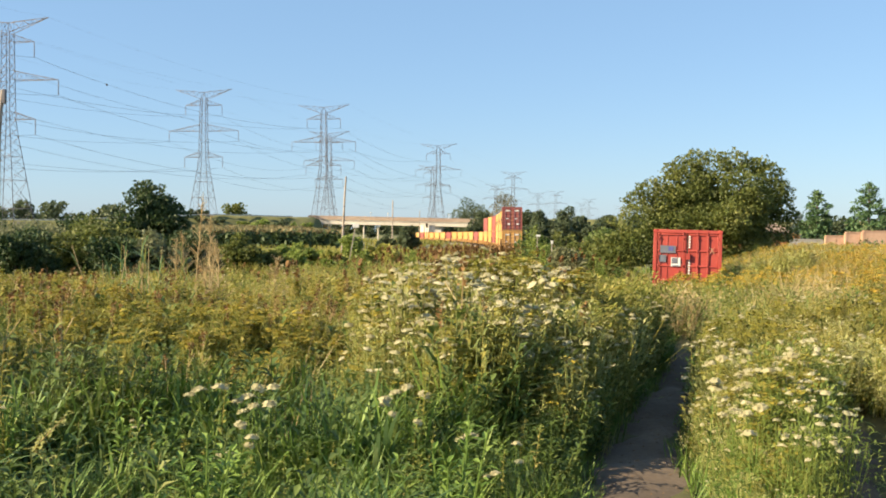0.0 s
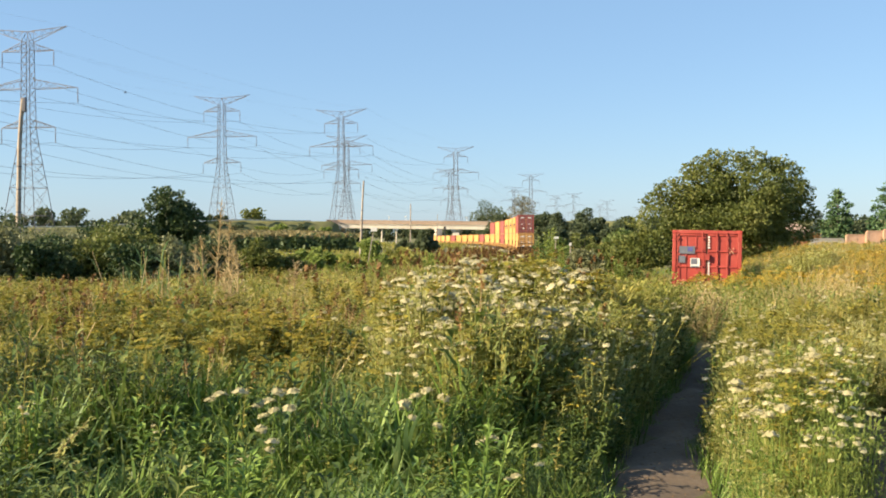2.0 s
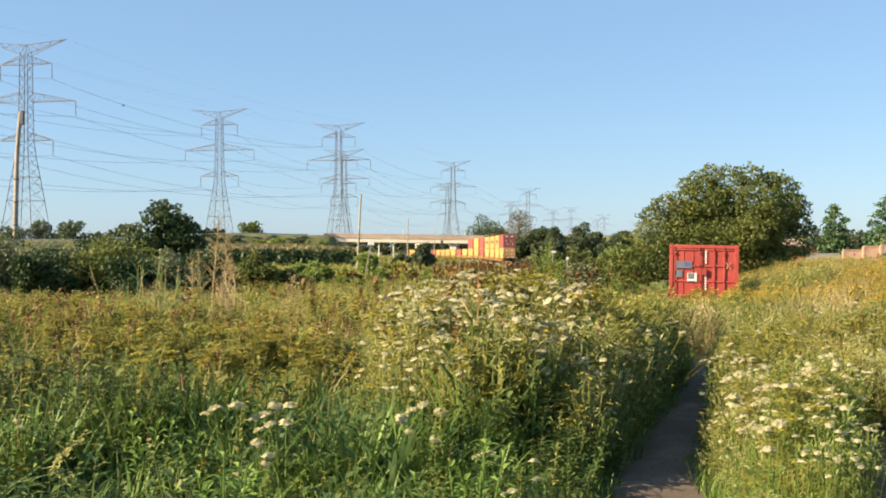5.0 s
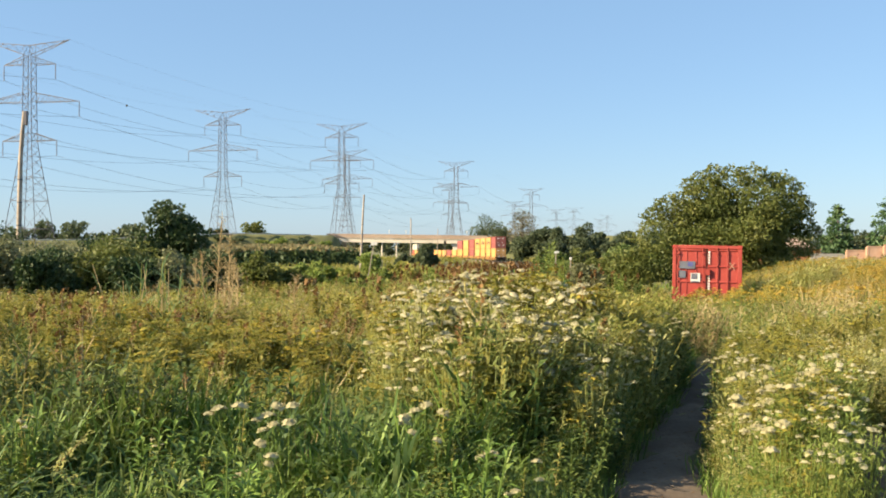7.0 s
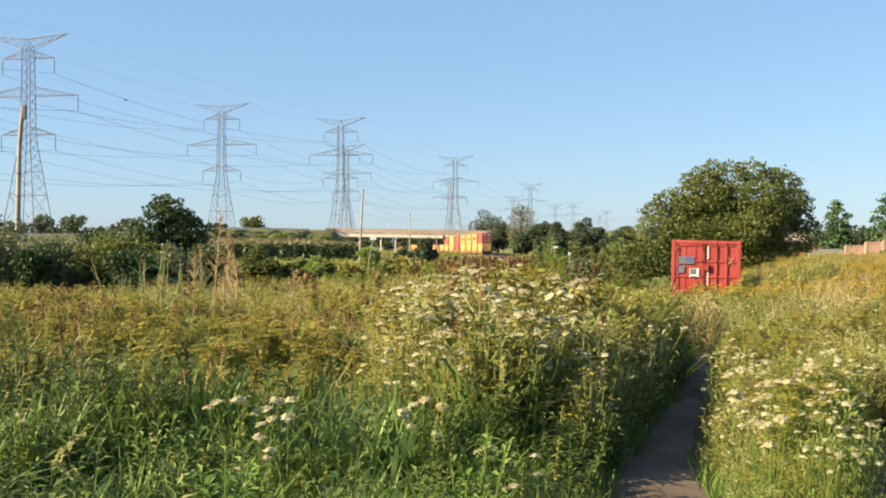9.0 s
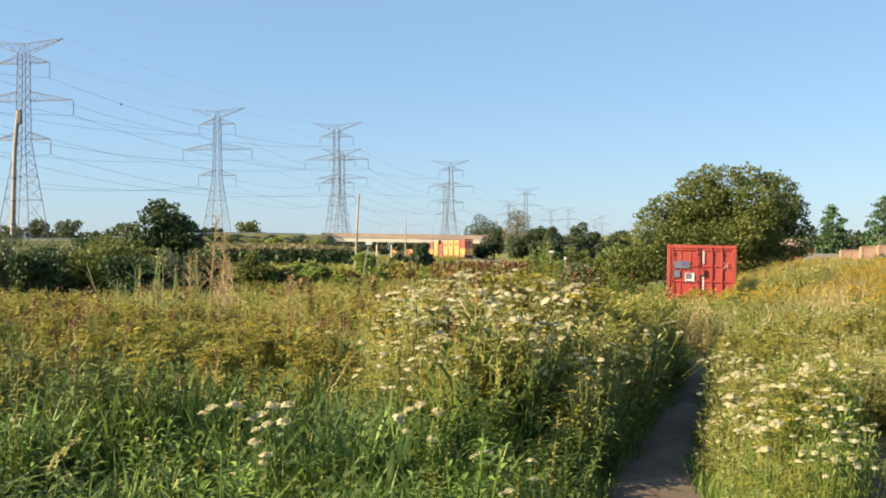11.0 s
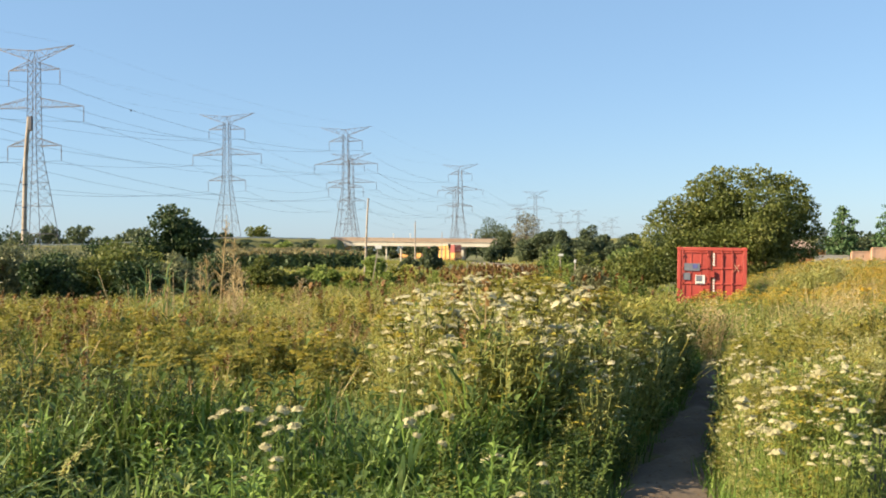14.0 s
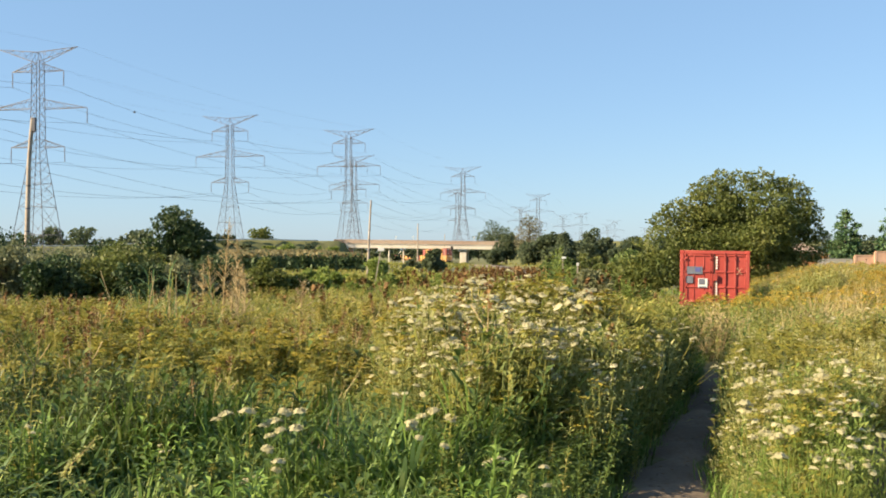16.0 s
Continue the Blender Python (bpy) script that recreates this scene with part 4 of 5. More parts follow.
def garden_wall(x0, x1, y, top, material, label):
    z0 = float(min(land(x0, y), land(x1, y))) - 0.2
    t = empty("garden_wall", Matrix.Translation((x0, y, z0)), label, "wall", "stepped garden walls", "structure")
    h, L = top - z0, x1 - x0
    solid("panel", [box(0, L, 0, 0.18, 0, h - 0.1)], material, t)
    solid("coping", [box(-0.02, L + 0.02, -0.04, 0.22, h - 0.1, h)], material, t)
    for x in (0.0, L):
        solid("post", [box(x - 0.12, x + 0.12, -0.03, 0.21, 0, h - 0.12)], material, t)


garden_wall(37.7, 41.0, 103, 1.22, M_WALLGREY, "low pale grey garden wall")
garden_wall(41.0, 42.9, 102, 1.62, M_BRICK, "tan brick garden wall step")
garden_wall(42.9, 44.5, 101.6, 2.0, M_BRICK, "tan brick garden wall step")
garden_wall(44.5, 49.5, 101.2, 2.15, M_BRICK, "tan brick garden wall step")


def house(x, y):
    z0 = float(land(x, y)) - 0.2
    t = empty("house", Matrix.Translation((x, y, z0)), "low house with orange brick walls behind trees", "house")
    solid("wall", [box(0, 7, 0, 6, 0, 3.4, 0.03)], M_ROOF, t)
    V = np.array([(-0.3, -0.3, 3.4), (7.3, -0.3, 3.4), (7.3, 6.3, 3.4), (-0.3, 6.3, 3.4), (1.5, 3, 4.8), (5.5, 3, 4.8)])
    solid("roof", [(V, np.array([(0, 1, 5, 4), (1, 2, 5, 5), (2, 3, 4, 5), (3, 0, 4, 4), (3, 2, 1, 0)]))], M_PARA, t, "brown roof")


house(37.6, 122)

# ---------------------------------------------------------------- meadow plants


def blade(length, width, bend, way, lift=0.0, base=(0, 0), kink=0.0):
    """A grass blade: a strip of three quads that bends over."""
    c, s = math.cos(way), math.sin(way)
    V = []
    for f, w in ((0, 0.7), (0.4, 1.0), (0.75, 0.7), (1.0, 0.08)):
        r = bend * f * f * length
        z = lift + length * (f - 0.45 * bend * f * f)
        x, y = base[0] + c * r, base[1] + s * r
        V += [(x - s * w * width / 2, y + c * w * width / 2, z), (x + s * w * width / 2, y - c * w * width / 2, z)]
    return np.array(V), np.array([(0, 1, 3, 2), (2, 3, 5, 4), (4, 5, 7, 6)])


def leaf(p, way, up, length, width):
    """A lance leaf folded along its middle."""
    d = np.array((math.cos(way) * math.cos(up), math.sin(way) * math.cos(up), math.sin(up)))
    s = np.array((-math.sin(way), math.cos(way), 0))
    p = np.asarray(p, float)
    m = p + d * length * 0.45
    tip = p + d * length - np.array((0, 0, 0.22 * length))
    lift = np.array((0, 0, width * 0.25))
    V = np.array([p, m + s * width / 2 + lift, tip, m, m - s * width / 2 + lift])
    return V, np.array([(0, 3, 2, 1), (0, 4, 2, 3)])


def stalk(h, w, dx, dy):
    V, Q = [], []
    for f in (0, 0.5, 1.0):
        x, y, r = dx * f * f, dy * f * f, w * (1 - 0.5 * f) / 2
        V += [(x + r, y, h * f), (x - r * 0.5, y + r * 0.87, h * f), (x - r * 0.5, y - r * 0.87, h * f)]
    for i in (0, 3):
        for j in range(3):
            k = (j + 1) % 3
            Q.append((i + j, i + k, i + 3 + k, i + 3 + j))
    return np.array(V, float), np.array(Q)


def specks(r, centre, rad, flat, n, size):
    """Small tilted petals in a cushion."""
    a = r.uniform(0, 6.28, n)
    q = np.sqrt(r.random(n)) * rad
    P = np.stack([q * np.cos(a), q * np.sin(a), r.normal(0, flat, n) + flat * 1.5 * (1 - (q / rad) ** 2)], 1) + np.asarray(centre)
    b = r.uniform(0, 6.28, n)
    t = r.normal(0, 0.55, (n, 2))
    s = size * r.uniform(0.7, 1.3, n)
    u = np.stack([np.cos(b), np.sin(b), t[:, 0]], 1) * s[:, None]
    v = np.stack([-np.sin(b), np.cos(b), t[:, 1]], 1) * s[:, None]
    V = np.stack([P - u, P - v, P + u, P + v], 1)
    return V.reshape(-1, 3), np.arange(n * 4).reshape(-1, 4)


def umbel(r, centre, rad, sides=11, rings=3, dome=0.34):
    """A lumpy domed flower head."""
    V, Q = [], []
    f = np.linspace(0.08, 1.0, rings + 1)
    tip = r.normal(0, 0.2, 2)
    for i, q in enumerate(f):
        for j in range(sides):
            a = 6.2832 * j / sides
            w = rad * q * (1 + r.normal(0, 0.16 if i else 0.02))
            x, y = w * math.cos(a), w * math.sin(a)
            V.append((x, y, rad * (dome * (1 - q * q) + r.normal(0, 0.09)) + tip[0] * x + tip[1] * y))
    for i in range(rings):
        for j in range(sides):
            k = (j + 1) % sides
            Q.append((i * sides + j, (i + 1) * sides + j, (i + 1) * sides + k, i * sides + k))
    return np.array(V) + np.asarray(centre), np.array(Q)


def flat_head(r, centre, rad, n=9):
    """A flat-topped yellow head: small near-level discs of florets on one plate."""
    V, Q = [], []
    for i in range(n):
        a, q = i * 2.4, rad * math.sqrt((i + 0.4) / n)
        c = np.array((q * math.cos(a), q * math.sin(a), -0.25 * q * q / rad + r.normal(0, 0.08 * rad)))
        w, t = rad * r.uniform(0.22, 0.4), r.normal(0, 0.25, 2)
        k = len(V)
        for j in range(4):
            b = j * 1.571 + i
            x, y = w * math.cos(b), w * math.sin(b)
            V.append(c + np.array((x, y, t[0] * x + t[1] * y)))
        Q.append((k, k + 1, k + 2, k + 3))
    return np.array(V) + np.asarray(centre), np.array(Q)


def droop_tuft(r, n, h, w):
    """Broad blades that rise together and arch over."""
    way = r.uniform(0, 6.28)
    return {"leaf": stitch([blade(h * r.uniform(0.6, 1.15), w * r.uniform(0.7, 1.3), r.uniform(0.25, 1.0), way + r.normal(0, 1.0), 0, r.normal(0, 0.05, 2)) for _ in range(n)])}


def grass_tuft(r, n, h, w):
    return {"leaf": stitch([blade(h * r.uniform(0.55, 1.1), w * r.uniform(0.7, 1.3), r.uniform(0.1, 0.75), r.uniform(0, 6.28), 0, r.normal(0, 0.035, 2)) for _ in range(n)])}


def leafy_forb(r, h, n, size):
    dx, dy = r.normal(0, 0.05, 2)
    L = [stalk(h, 0.012, dx, dy)]
    for i in range(n):
        f = 0.12 + 0.86 * i / n
        L.append(leaf((dx * f * f, dy * f * f, h * f), i * 2.4 + r.normal(0, 0.3), r.uniform(0.1, 0.9), size * (1.15 - 0.6 * f) * r.uniform(0.7, 1.2), size * 0.26))
    return {"leaf": stitch(L)}


def yellow_flower(r, h, n, size, heads, petals, psize):
    p = leafy_forb(r, h * 0.92, n, size)
    F, S = [], []
    for i in range(heads):
        a, q = r.uniform(0, 6.28), r.uniform(0.01, 0.15)
        c = (q * math.cos(a), q * math.sin(a), h * (0.98 - 0.8 * q) + r.normal(0, 0.015))
        F.append(flat_head(r, c, r.uniform(0.035, 0.07), max(5, petals // 2)))
        S.append(bar((0, 0, h * 0.75), c, 0.004))
    p["flower"] = stitch(F)
    p["leaf"] = stitch([p["leaf"]] + S)
    return p


def carrot_parts(r, h, heads, petals, psize, rad=0.045):
    """Wild carrot: thin forked stems, feathery leaves and flat white umbels."""
    S, F, heads_at = [stalk(h * 0.6, 0.009, 0, 0)], [], []
    for i in range(heads):
        a, q = r.uniform(0, 6.28), (0.0 if i == 0 else r.uniform(0.05, 0.16))
        c = np.array((q * math.cos(a), q * math.sin(a), h * (1.0 - 0.18 * r.random() * (i > 0))))
        S.append(bar((0, 0, h * 0.5), c, 0.006))
        w = rad * r.uniform(0.65, 1.15)
        for k in range(6):
            S.append(bar(c - np.array((0, 0, 0.03)), c + np.array((math.cos(k * 1.05) * w * 0.7, math.sin(k * 1.05) * w * 0.7, 0)), 0.003))
        F.append(umbel(r, c, w, 11 if petals > 30 else 7, 3 if petals > 30 else 2))
        if petals > 30:
            F.append(specks(r, c + np.array((0, 0, 0.2 * w)), w * 1.15, 0.006, 26, psize * 0.9))
    for i in range(9):
        f = 0.1 + 0.6 * i / 9
        S.append(leaf((0, 0, h * f), i * 2.4, r.uniform(0.3, 0.9), 0.16, 0.03))
    return S, F


def carrot(r, h, heads, petals, psize, rad=0.045):
    S, F = carrot_parts(r, h, heads, petals, psize, rad)
    return {"leaf": stitch(S), "flower": stitch(F)}


def dry_stem(r, h, petals, psize):
    dx, dy = r.normal(0, 0.07, 2)
    S = [stalk(h, 0.010, dx, dy)]
    for i in range(4):
        f = r.uniform(0.4, 0.9)
        a = r.uniform(0, 6.28)
        S.append(bar((dx * f * f, dy * f * f, h * f), (dx * f * f + 0.1 * math.cos(a), dy * f * f + 0.1 * math.sin(a), h * min(1, f + 0.14)), 0.005))
    F = [specks(r, (dx, dy, h * (0.86 + 0.04 * k)), 0.03, 0.02, petals, psize) for k in range(4)]
    return {"leaf": stitch(S), "flower": stitch(F)}


def hay_tuft(r, n, h):
    L, F = [], []
    for _ in range(n):
        a, b = r.uniform(0, 6.28), r.normal(0, 0.05, 2)
        bd = r.uniform(0.15, 0.5)
        L.append(blade(h * r.uniform(0.7, 1.1), 0.007, bd, a, 0, b))
    return {"leaf": stitch(L)}


def patchy(x, y, scale, seed):
    """A soft field between 0 and 1 that makes drifts of one plant."""
    s = np.zeros(np.shape(x))
    r = np.random.default_rng(seed)
    for k in range(6):
        a, p = r.uniform(0, 6.28), r.uniform(0, 6.28)
        f = (0.6 + 0.35 * k) / scale
        s = s + np.sin((x * math.cos(a) + y * math.sin(a)) * f * 6.28 + p) / (1 + 0.3 * k)
    return 0.5 + 0.5 * np.tanh(s * 0.8)


def clump(x, y):
    """1 inside the tall flowering clump beside the path."""
    e = ((x - 0.55) / 1.3) ** 2 + ((y - 9.4) / 3.0) ** 2
    f = ((x - 1.9) / 1.1) ** 2 + ((y - 13.2) / 2.6) ** 2
    return np.maximum(1 - smooth(0.55, 1.25, e), 0.25 * (1 - smooth(0.55, 1.2, f)))


def right_side(x, y):
    """1 to the right of the trail."""
    q = along(TRAIL, 0.3)
    return (x > np.interp(y, q[:, 1], q[:, 0])).astype(float)


def height(x, y):
    """How tall the weeds stand, as a factor."""
    h = 0.74 + 0.12 * smooth(8, 16, y) + 0.16 * (patchy(x, y, 5.0, 3) - 0.5)
    h = h - 0.2 * (1 - smooth(4.5, 8, y)) * (1 - right_side(x, y))
    h = h + (0.40 - 0.26 * smooth(0.7, 2.0, x)) * clump(x, y) * (1 - right_side(x, y))
    h = h - 0.22 * smooth(1.2, 2.4, x) * smooth(9, 11, y) * (1 - smooth(15, 20, y)) * (1 - right_side(x, y))
    h = np.where(right_side(x, y) > 0, 0.62 + 0.12 * (patchy(x, y, 4.0, 5) - 0.5), h)
    h = h + 0.36 * (patchy(x, y, 1.7, 12) - 0.5) * (1 - smooth(8, 11, y)) * (1 - right_side(x, y))
    g = trail_gap(x, y)
    h = h * (0.5 + 0.5 * np.maximum(smooth(0.2, 0.6, g), smooth(6.5, 8, y)))
    h = h * (1 - 0.4 * (1 - smooth(0.5, 1.5, g)) * (1 - smooth(6.8, 8.0, y)) * (x < 1.9))
    return h


def places(n, y0, y1, weight, seed, margin=1.6):
    """n random places before the camera between the distances y0 and y1, thinned by weight(x, y)."""
    r = np.random.default_rng(seed)
    out = []
    got = 0
    while got < n:
        y = np.sqrt(r.uniform(y0 * y0, y1 * y1, 6 * n))
        x = r.uniform(-1, 1, 6 * n) * (0.53 * y + margin)
        g = trail_gap(x, y)
        edge = 0.37 + 0.08 * np.sin(y * 3.1 + x) + 0.04 * np.sin(y * 7.7)
        edge = edge * (1 - 0.12 * smooth(9, 12, y)) * (1 - smooth(14.0, 15.0, y))
        keep = (r.random(6 * n) < np.clip(weight(x, y), 0, 1)) & (g > edge)
        keep &= ~((np.abs(x - 9.8) < 2.2) & (y > 34.6) & (y < 42))
        keep &= (np.hypot(x, y) > 3.3) & ~((x > 1.9) & (y < 5.4))
        out.append(np.stack([x[keep], y[keep]], 1))
        got += keep.sum()
        if keep.sum() < n / 500:
            break
    p = np.concatenate(out)[:n]
    return np.column_stack([p, land(p[:, 0], p[:, 1]) - 0.02])


def sow(name, label, category, protos, P, mats, spread=(0.75, 1.25), tall=True, lean=0.12, seed=0):
    r = np.random.default_rng(seed + 1000)
    t = empty(name, Matrix(), label, category, kind="stuff")
    layers = {}
    pick = r.integers(0, len(protos), len(P))
    for k, proto in enumerate(protos):
        S = P[pick == k]
        if not len(S):
            continue
        n = len(S)
        size = r.uniform(*spread, n) * (height(S[:, 0], S[:, 1]) if tall else 1.0)
        yaw, ln, lw = r.uniform(0, 6.28, n), np.abs(r.normal(0, lean, n)), r.normal(0.4, 1.2, n)
        for key, (V, Q) in proto.items():
            layers.setdefault(key, []).append(bake((V, Q), S, yaw, size, ln, lw))
    for key, pieces in layers.items():
        V, Q = stitch(pieces)
        V, T = tidy(V, Q) if len(Q) < 40000 and key != "flower" and key != "leaf" else (V, Q)
        ob = new("foliage" if key == "leaf" else "flower_heads", mesh_of(name, V, T, mats[key]))
        ob.parent = t
        tagged(ob, kind="stuff")


def bushy(r, h, wide, n, size, flowers=0, fsize=0.03, white=True):
    """A rounded, finely leaved plant: many small leaves through a dome, with flowers over it."""
    L, F = [], []
    for i in range(n):
        f = r.random() ** 0.7
        a = r.uniform(0, 6.28)
        q = wide * math.sqrt(max(0.02, 1 - 0.9 * f ** 2.5)) * r.uniform(0.25, 1.0)
        L.append(leaf((q * math.cos(a), q * math.sin(a), h * (0.12 + 0.86 * f)), a + r.normal(0, 0.9), r.uniform(-0.3, 1.1), size * r.uniform(0.6, 1.3), size * 0.22))
    for i in range(5):
        a, q = r.uniform(0, 6.28), wide * 0.6 * r.random()
        L.append(bar((0, 0, 0), (q * math.cos(a), q * math.sin(a), h * 0.85), 0.005))
    for i in range(flowers):
        a, q = r.uniform(0, 6.28), wide * r.random()
        c = np.array((q * math.cos(a), q * math.sin(a), h * (1.02 - 0.28 * (q / wide) ** 2 + r.normal(0, 0.04))))
        L.append(bar((c[0] * 0.7, c[1] * 0.7, h * 0.6), c, 0.004))
        if white:
            w = fsize * r.uniform(0.6, 1.2)
            F += [umbel(r, c, w, 10, 2, 0.45), specks(r, c + np.array((0, 0, 0.25 * w)), w * 1.1, 0.004, 14, 0.006)]
        else:
            F.append(flat_head(r, c, fsize * r.uniform(0.8, 1.5), 11))
    p = {"leaf": stitch(L)}
    if F:
        p["flower"] = stitch(F)
    return p


def beside(n, y0, y1, gap, spread, seed, line=TRAIL):
    """Places along a path, gap metres to its right (or left, if negative)."""
    r = np.random.default_rng(seed)
    q = along(line, 0.05)
    q = q[(q[:, 1] > y0) & (q[:, 1] < y1)]
    p = q[r.integers(0, len(q), n)] + np.stack([gap + r.normal(0, spread, n), np.zeros(n)], 1)
    return np.column_stack([p, land(p[:, 0], p[:, 1]) - 0.02])


def many(maker, n, seed, *args):
    r = np.random.default_rng(seed)
    return [maker(r, *args) for _ in range(n)]


def left_of(x, y):
    return 1 - right_side(x, y)


def build_meadow():
    one = lambda x, y: np.ones(np.shape(x))
    near_green = lambda x, y: (0.35 + 0.65 * (1 - smooth(5.5, 9.5, y))) * (1 - 0.5 * clump(x, y))
    # near: up to 13 m
    sow("meadow_grass", "lush green grass among weeds", "grass", many(grass_tuft, 8, 1, 11, 0.75, 0.016), places(3000, 3.4, 13, near_green, 1), {"leaf": M_GRASS}, seed=1)
    sow("meadow_weeds", "green leafy weeds in the meadow", "weeds", many(leafy_forb, 8, 2, 0.9, 20, 0.21), places(1500, 3.6, 13, lambda x, y: 0.4 + 0.6 * (patchy(x, y, 2.2, 8) > 0.5), 2), {"leaf": M_FORB}, seed=2)
    sow("meadow_weeds", "olive green leafy weeds in the meadow", "weeds", many(leafy_forb, 8, 3, 0.95, 26, 0.12), places(2800, 5.0, 13, lambda x, y: 0.25 + 0.75 * smooth(6.5, 9, y) + clump(x, y), 3), {"leaf": M_OLIVE}, seed=3)
    sow("yellow_wildflowers", "yellow flat-headed wildflowers in the meadow", "flowers", many(yellow_flower, 8, 4, 1.0, 14, 0.12, 8, 26, 0.0085), places(1100, 5.2, 13.5, lambda x, y: np.where(right_side(x, y) > 0, 0.05 + 0.6 * patchy(x, y, 2.5, 21) ** 2, 0.01 + smooth(7.0, 10, y) * patchy(x, y, 3.0, 20) ** 2 * (1 - 0.6 * clump(x, y)) + 0.08 * clump(x, y) * (x < 1.4)), 4), {"leaf": M_OLIVE, "flower": M_YELLOW}, seed=4)
    sow("white_wildflowers", "white wild carrot flowers in drifts", "flowers", many(carrot, 10, 5, 1.08, 3, 60, 0.0070, 0.036), places(480, 5.6, 13.5, lambda x, y: np.where(right_side(x, y) > 0, 0.08 + 0.4 * patchy(x, y, 2.0, 31) ** 2, 0.02 + 0.8 * clump(x, y) * (0.6 + 0.4 * smooth(7.4, 8.4, y)) * (1 - 0.5 * smooth(9.8, 11.5, y)) * (1 - 0.75 * smooth(0.7, 1.5, x))), 5), {"leaf": M_OLIVE, "flower": M_WHITE}, seed=5, spread=(0.6, 1.1))
    sow("brown_seed_heads", "brown dried seed heads in the meadow", "weeds", many(dry_stem, 6, 6, 1.05, 10, 0.012), places(300, 7.0, 13, lambda x, y: left_of(x, y) * patchy(x, y, 2.6, 40) ** 2 * (1 - 0.9 * clump(x, y)) * (x < 1.2), 6), {"leaf": M_STRAW, "flower": M_RUST}, seed=6)
    sow("dry_grass", "pale dry grass stalks", "grass", many(hay_tuft, 6, 7, 5, 0.95), places(220, 6.0, 13, lambda x, y: (0.2 + 0.8 * patchy(x, y, 3.0, 44) ** 2) * (1 - clump(x, y)), 7), {"leaf": M_STRAW}, seed=7)
    flank = lambda x, y: np.exp(-((x - np.interp(y, along(TRAIL)[:, 1], along(TRAIL)[:, 0]) + 0.80) / 0.44) ** 2)
    sow("path_side_weeds", "tall dense dark green weeds beside the path", "weeds", many(leafy_forb, 8, 8, 1.25, 34, 0.15), places(260, 7.1, 12.4, flank, 8), {"leaf": M_FORB}, seed=8, tall=False, spread=(0.35, 0.8), lean=0.25)
    sow("path_side_weeds", "tangled olive and brown-green weeds beside the path", "weeds", many(leafy_forb, 8, 31, 1.2, 30, 0.12), places(520, 7.1, 13.2, flank, 31), {"leaf": M_OLIVE}, seed=31, tall=False, spread=(0.35, 0.85), lean=0.3)
    sow("sunlit_weeds", "light yellow-green weeds in the meadow", "weeds", many(leafy_forb, 6, 9, 0.95, 26, 0.10), places(1500, 5.0, 14, lambda x, y: np.where(right_side(x, y) > 0, 0.9, 0.35 * smooth(6, 8, y)), 9), {"leaf": M_OLIVE}, seed=9)
    sow("feathery_weeds", "pale feathery green weeds beside the path", "weeds", many(leafy_forb, 8, 10, 0.85, 36, 0.085), places(4900, 4.4, 14, lambda x, y: np.where(right_side(x, y) > 0, 1.0, 0.22 * smooth(6.5, 8.5, y) + 0.5 * clump(x, y) * (x < 1.3)), 10), {"leaf": M_FEATHER}, seed=10, spread=(0.6, 1.1), lean=0.2)
    sow("far_feathery_weeds", "pale feathery green weeds across the bank", "weeds", many(leafy_forb, 6, 11, 0.85, 16, 0.17), places(5000, 13, 42, lambda x, y: np.where(right_side(x, y) > 0, 1.0, 0.3), 11), {"leaf": M_FEATHER}, seed=11, lean=0.2)
    sow("broad_grass", "broad-bladed bright green grass in tufts", "grass", many(droop_tuft, 8, 33, 13, 0.8, 0.026), places(1000, 4.0, 8.5, lambda x, y: (x < 0.9) * patchy(x, y, 1.6, 70), 33), {"leaf": M_GRASS}, seed=33)
    sow("broad_grass", "blue-green arching grass blades in thick tufts", "grass", many(droop_tuft, 8, 34, 15, 0.85, 0.03), places(520, 4.4, 8.6, lambda x, y: (x < 0.7) * patchy(x, y, 1.3, 72) ** 2, 34), {"leaf": M_BLUEGRASS}, seed=34)
    # dense rounded growth: the flowering clump, the path's flanks and the low mound right of it
    sow("flowering_clump", "finely leaved olive weeds in the tall clump", "weeds", many(bushy, 8, 40, 1.0, 0.26, 90, 0.085), places(330, 6.6, 13, lambda x, y: left_of(x, y) * clump(x, y), 40), {"leaf": M_FEATHER}, seed=40, spread=(0.75, 1.02))
    sow("flowering_clump", "pale sunlit feathery weeds in the tall clump", "weeds", many(bushy, 8, 55, 1.0, 0.26, 90, 0.085), places(380, 6.8, 12.5, lambda x, y: left_of(x, y) * clump(x, y) * (1 - smooth(0.7, 1.4, x)), 55), {"leaf": M_FEATHER}, seed=55, spread=(0.8, 1.06))
    sow("goldenrod", "yellow flowering weeds at the foot of the clump", "flowers", many(bushy, 8, 59, 1.0, 0.28, 70, 0.09, 12, 0.038, False), places(170, 6.9, 8.9, lambda x, y: left_of(x, y) * clump(x, y) * (x < 0.9), 59), {"leaf": M_FEATHER, "flower": M_YELLOW}, seed=59, spread=(0.65, 0.9))
    sow("low_weed_mound", "creamy wild carrots at the front of the mound", "flowers", many(bushy, 8, 60, 1.0, 0.3, 60, 0.10, 4, 0.045), places(60, 5.6, 8.0, lambda x, y: right_side(x, y) * (x < 0.38 * y), 60, 0.8), {"leaf": M_FEATHER, "flower": M_WHITE}, seed=60, spread=(0.8, 1.1))
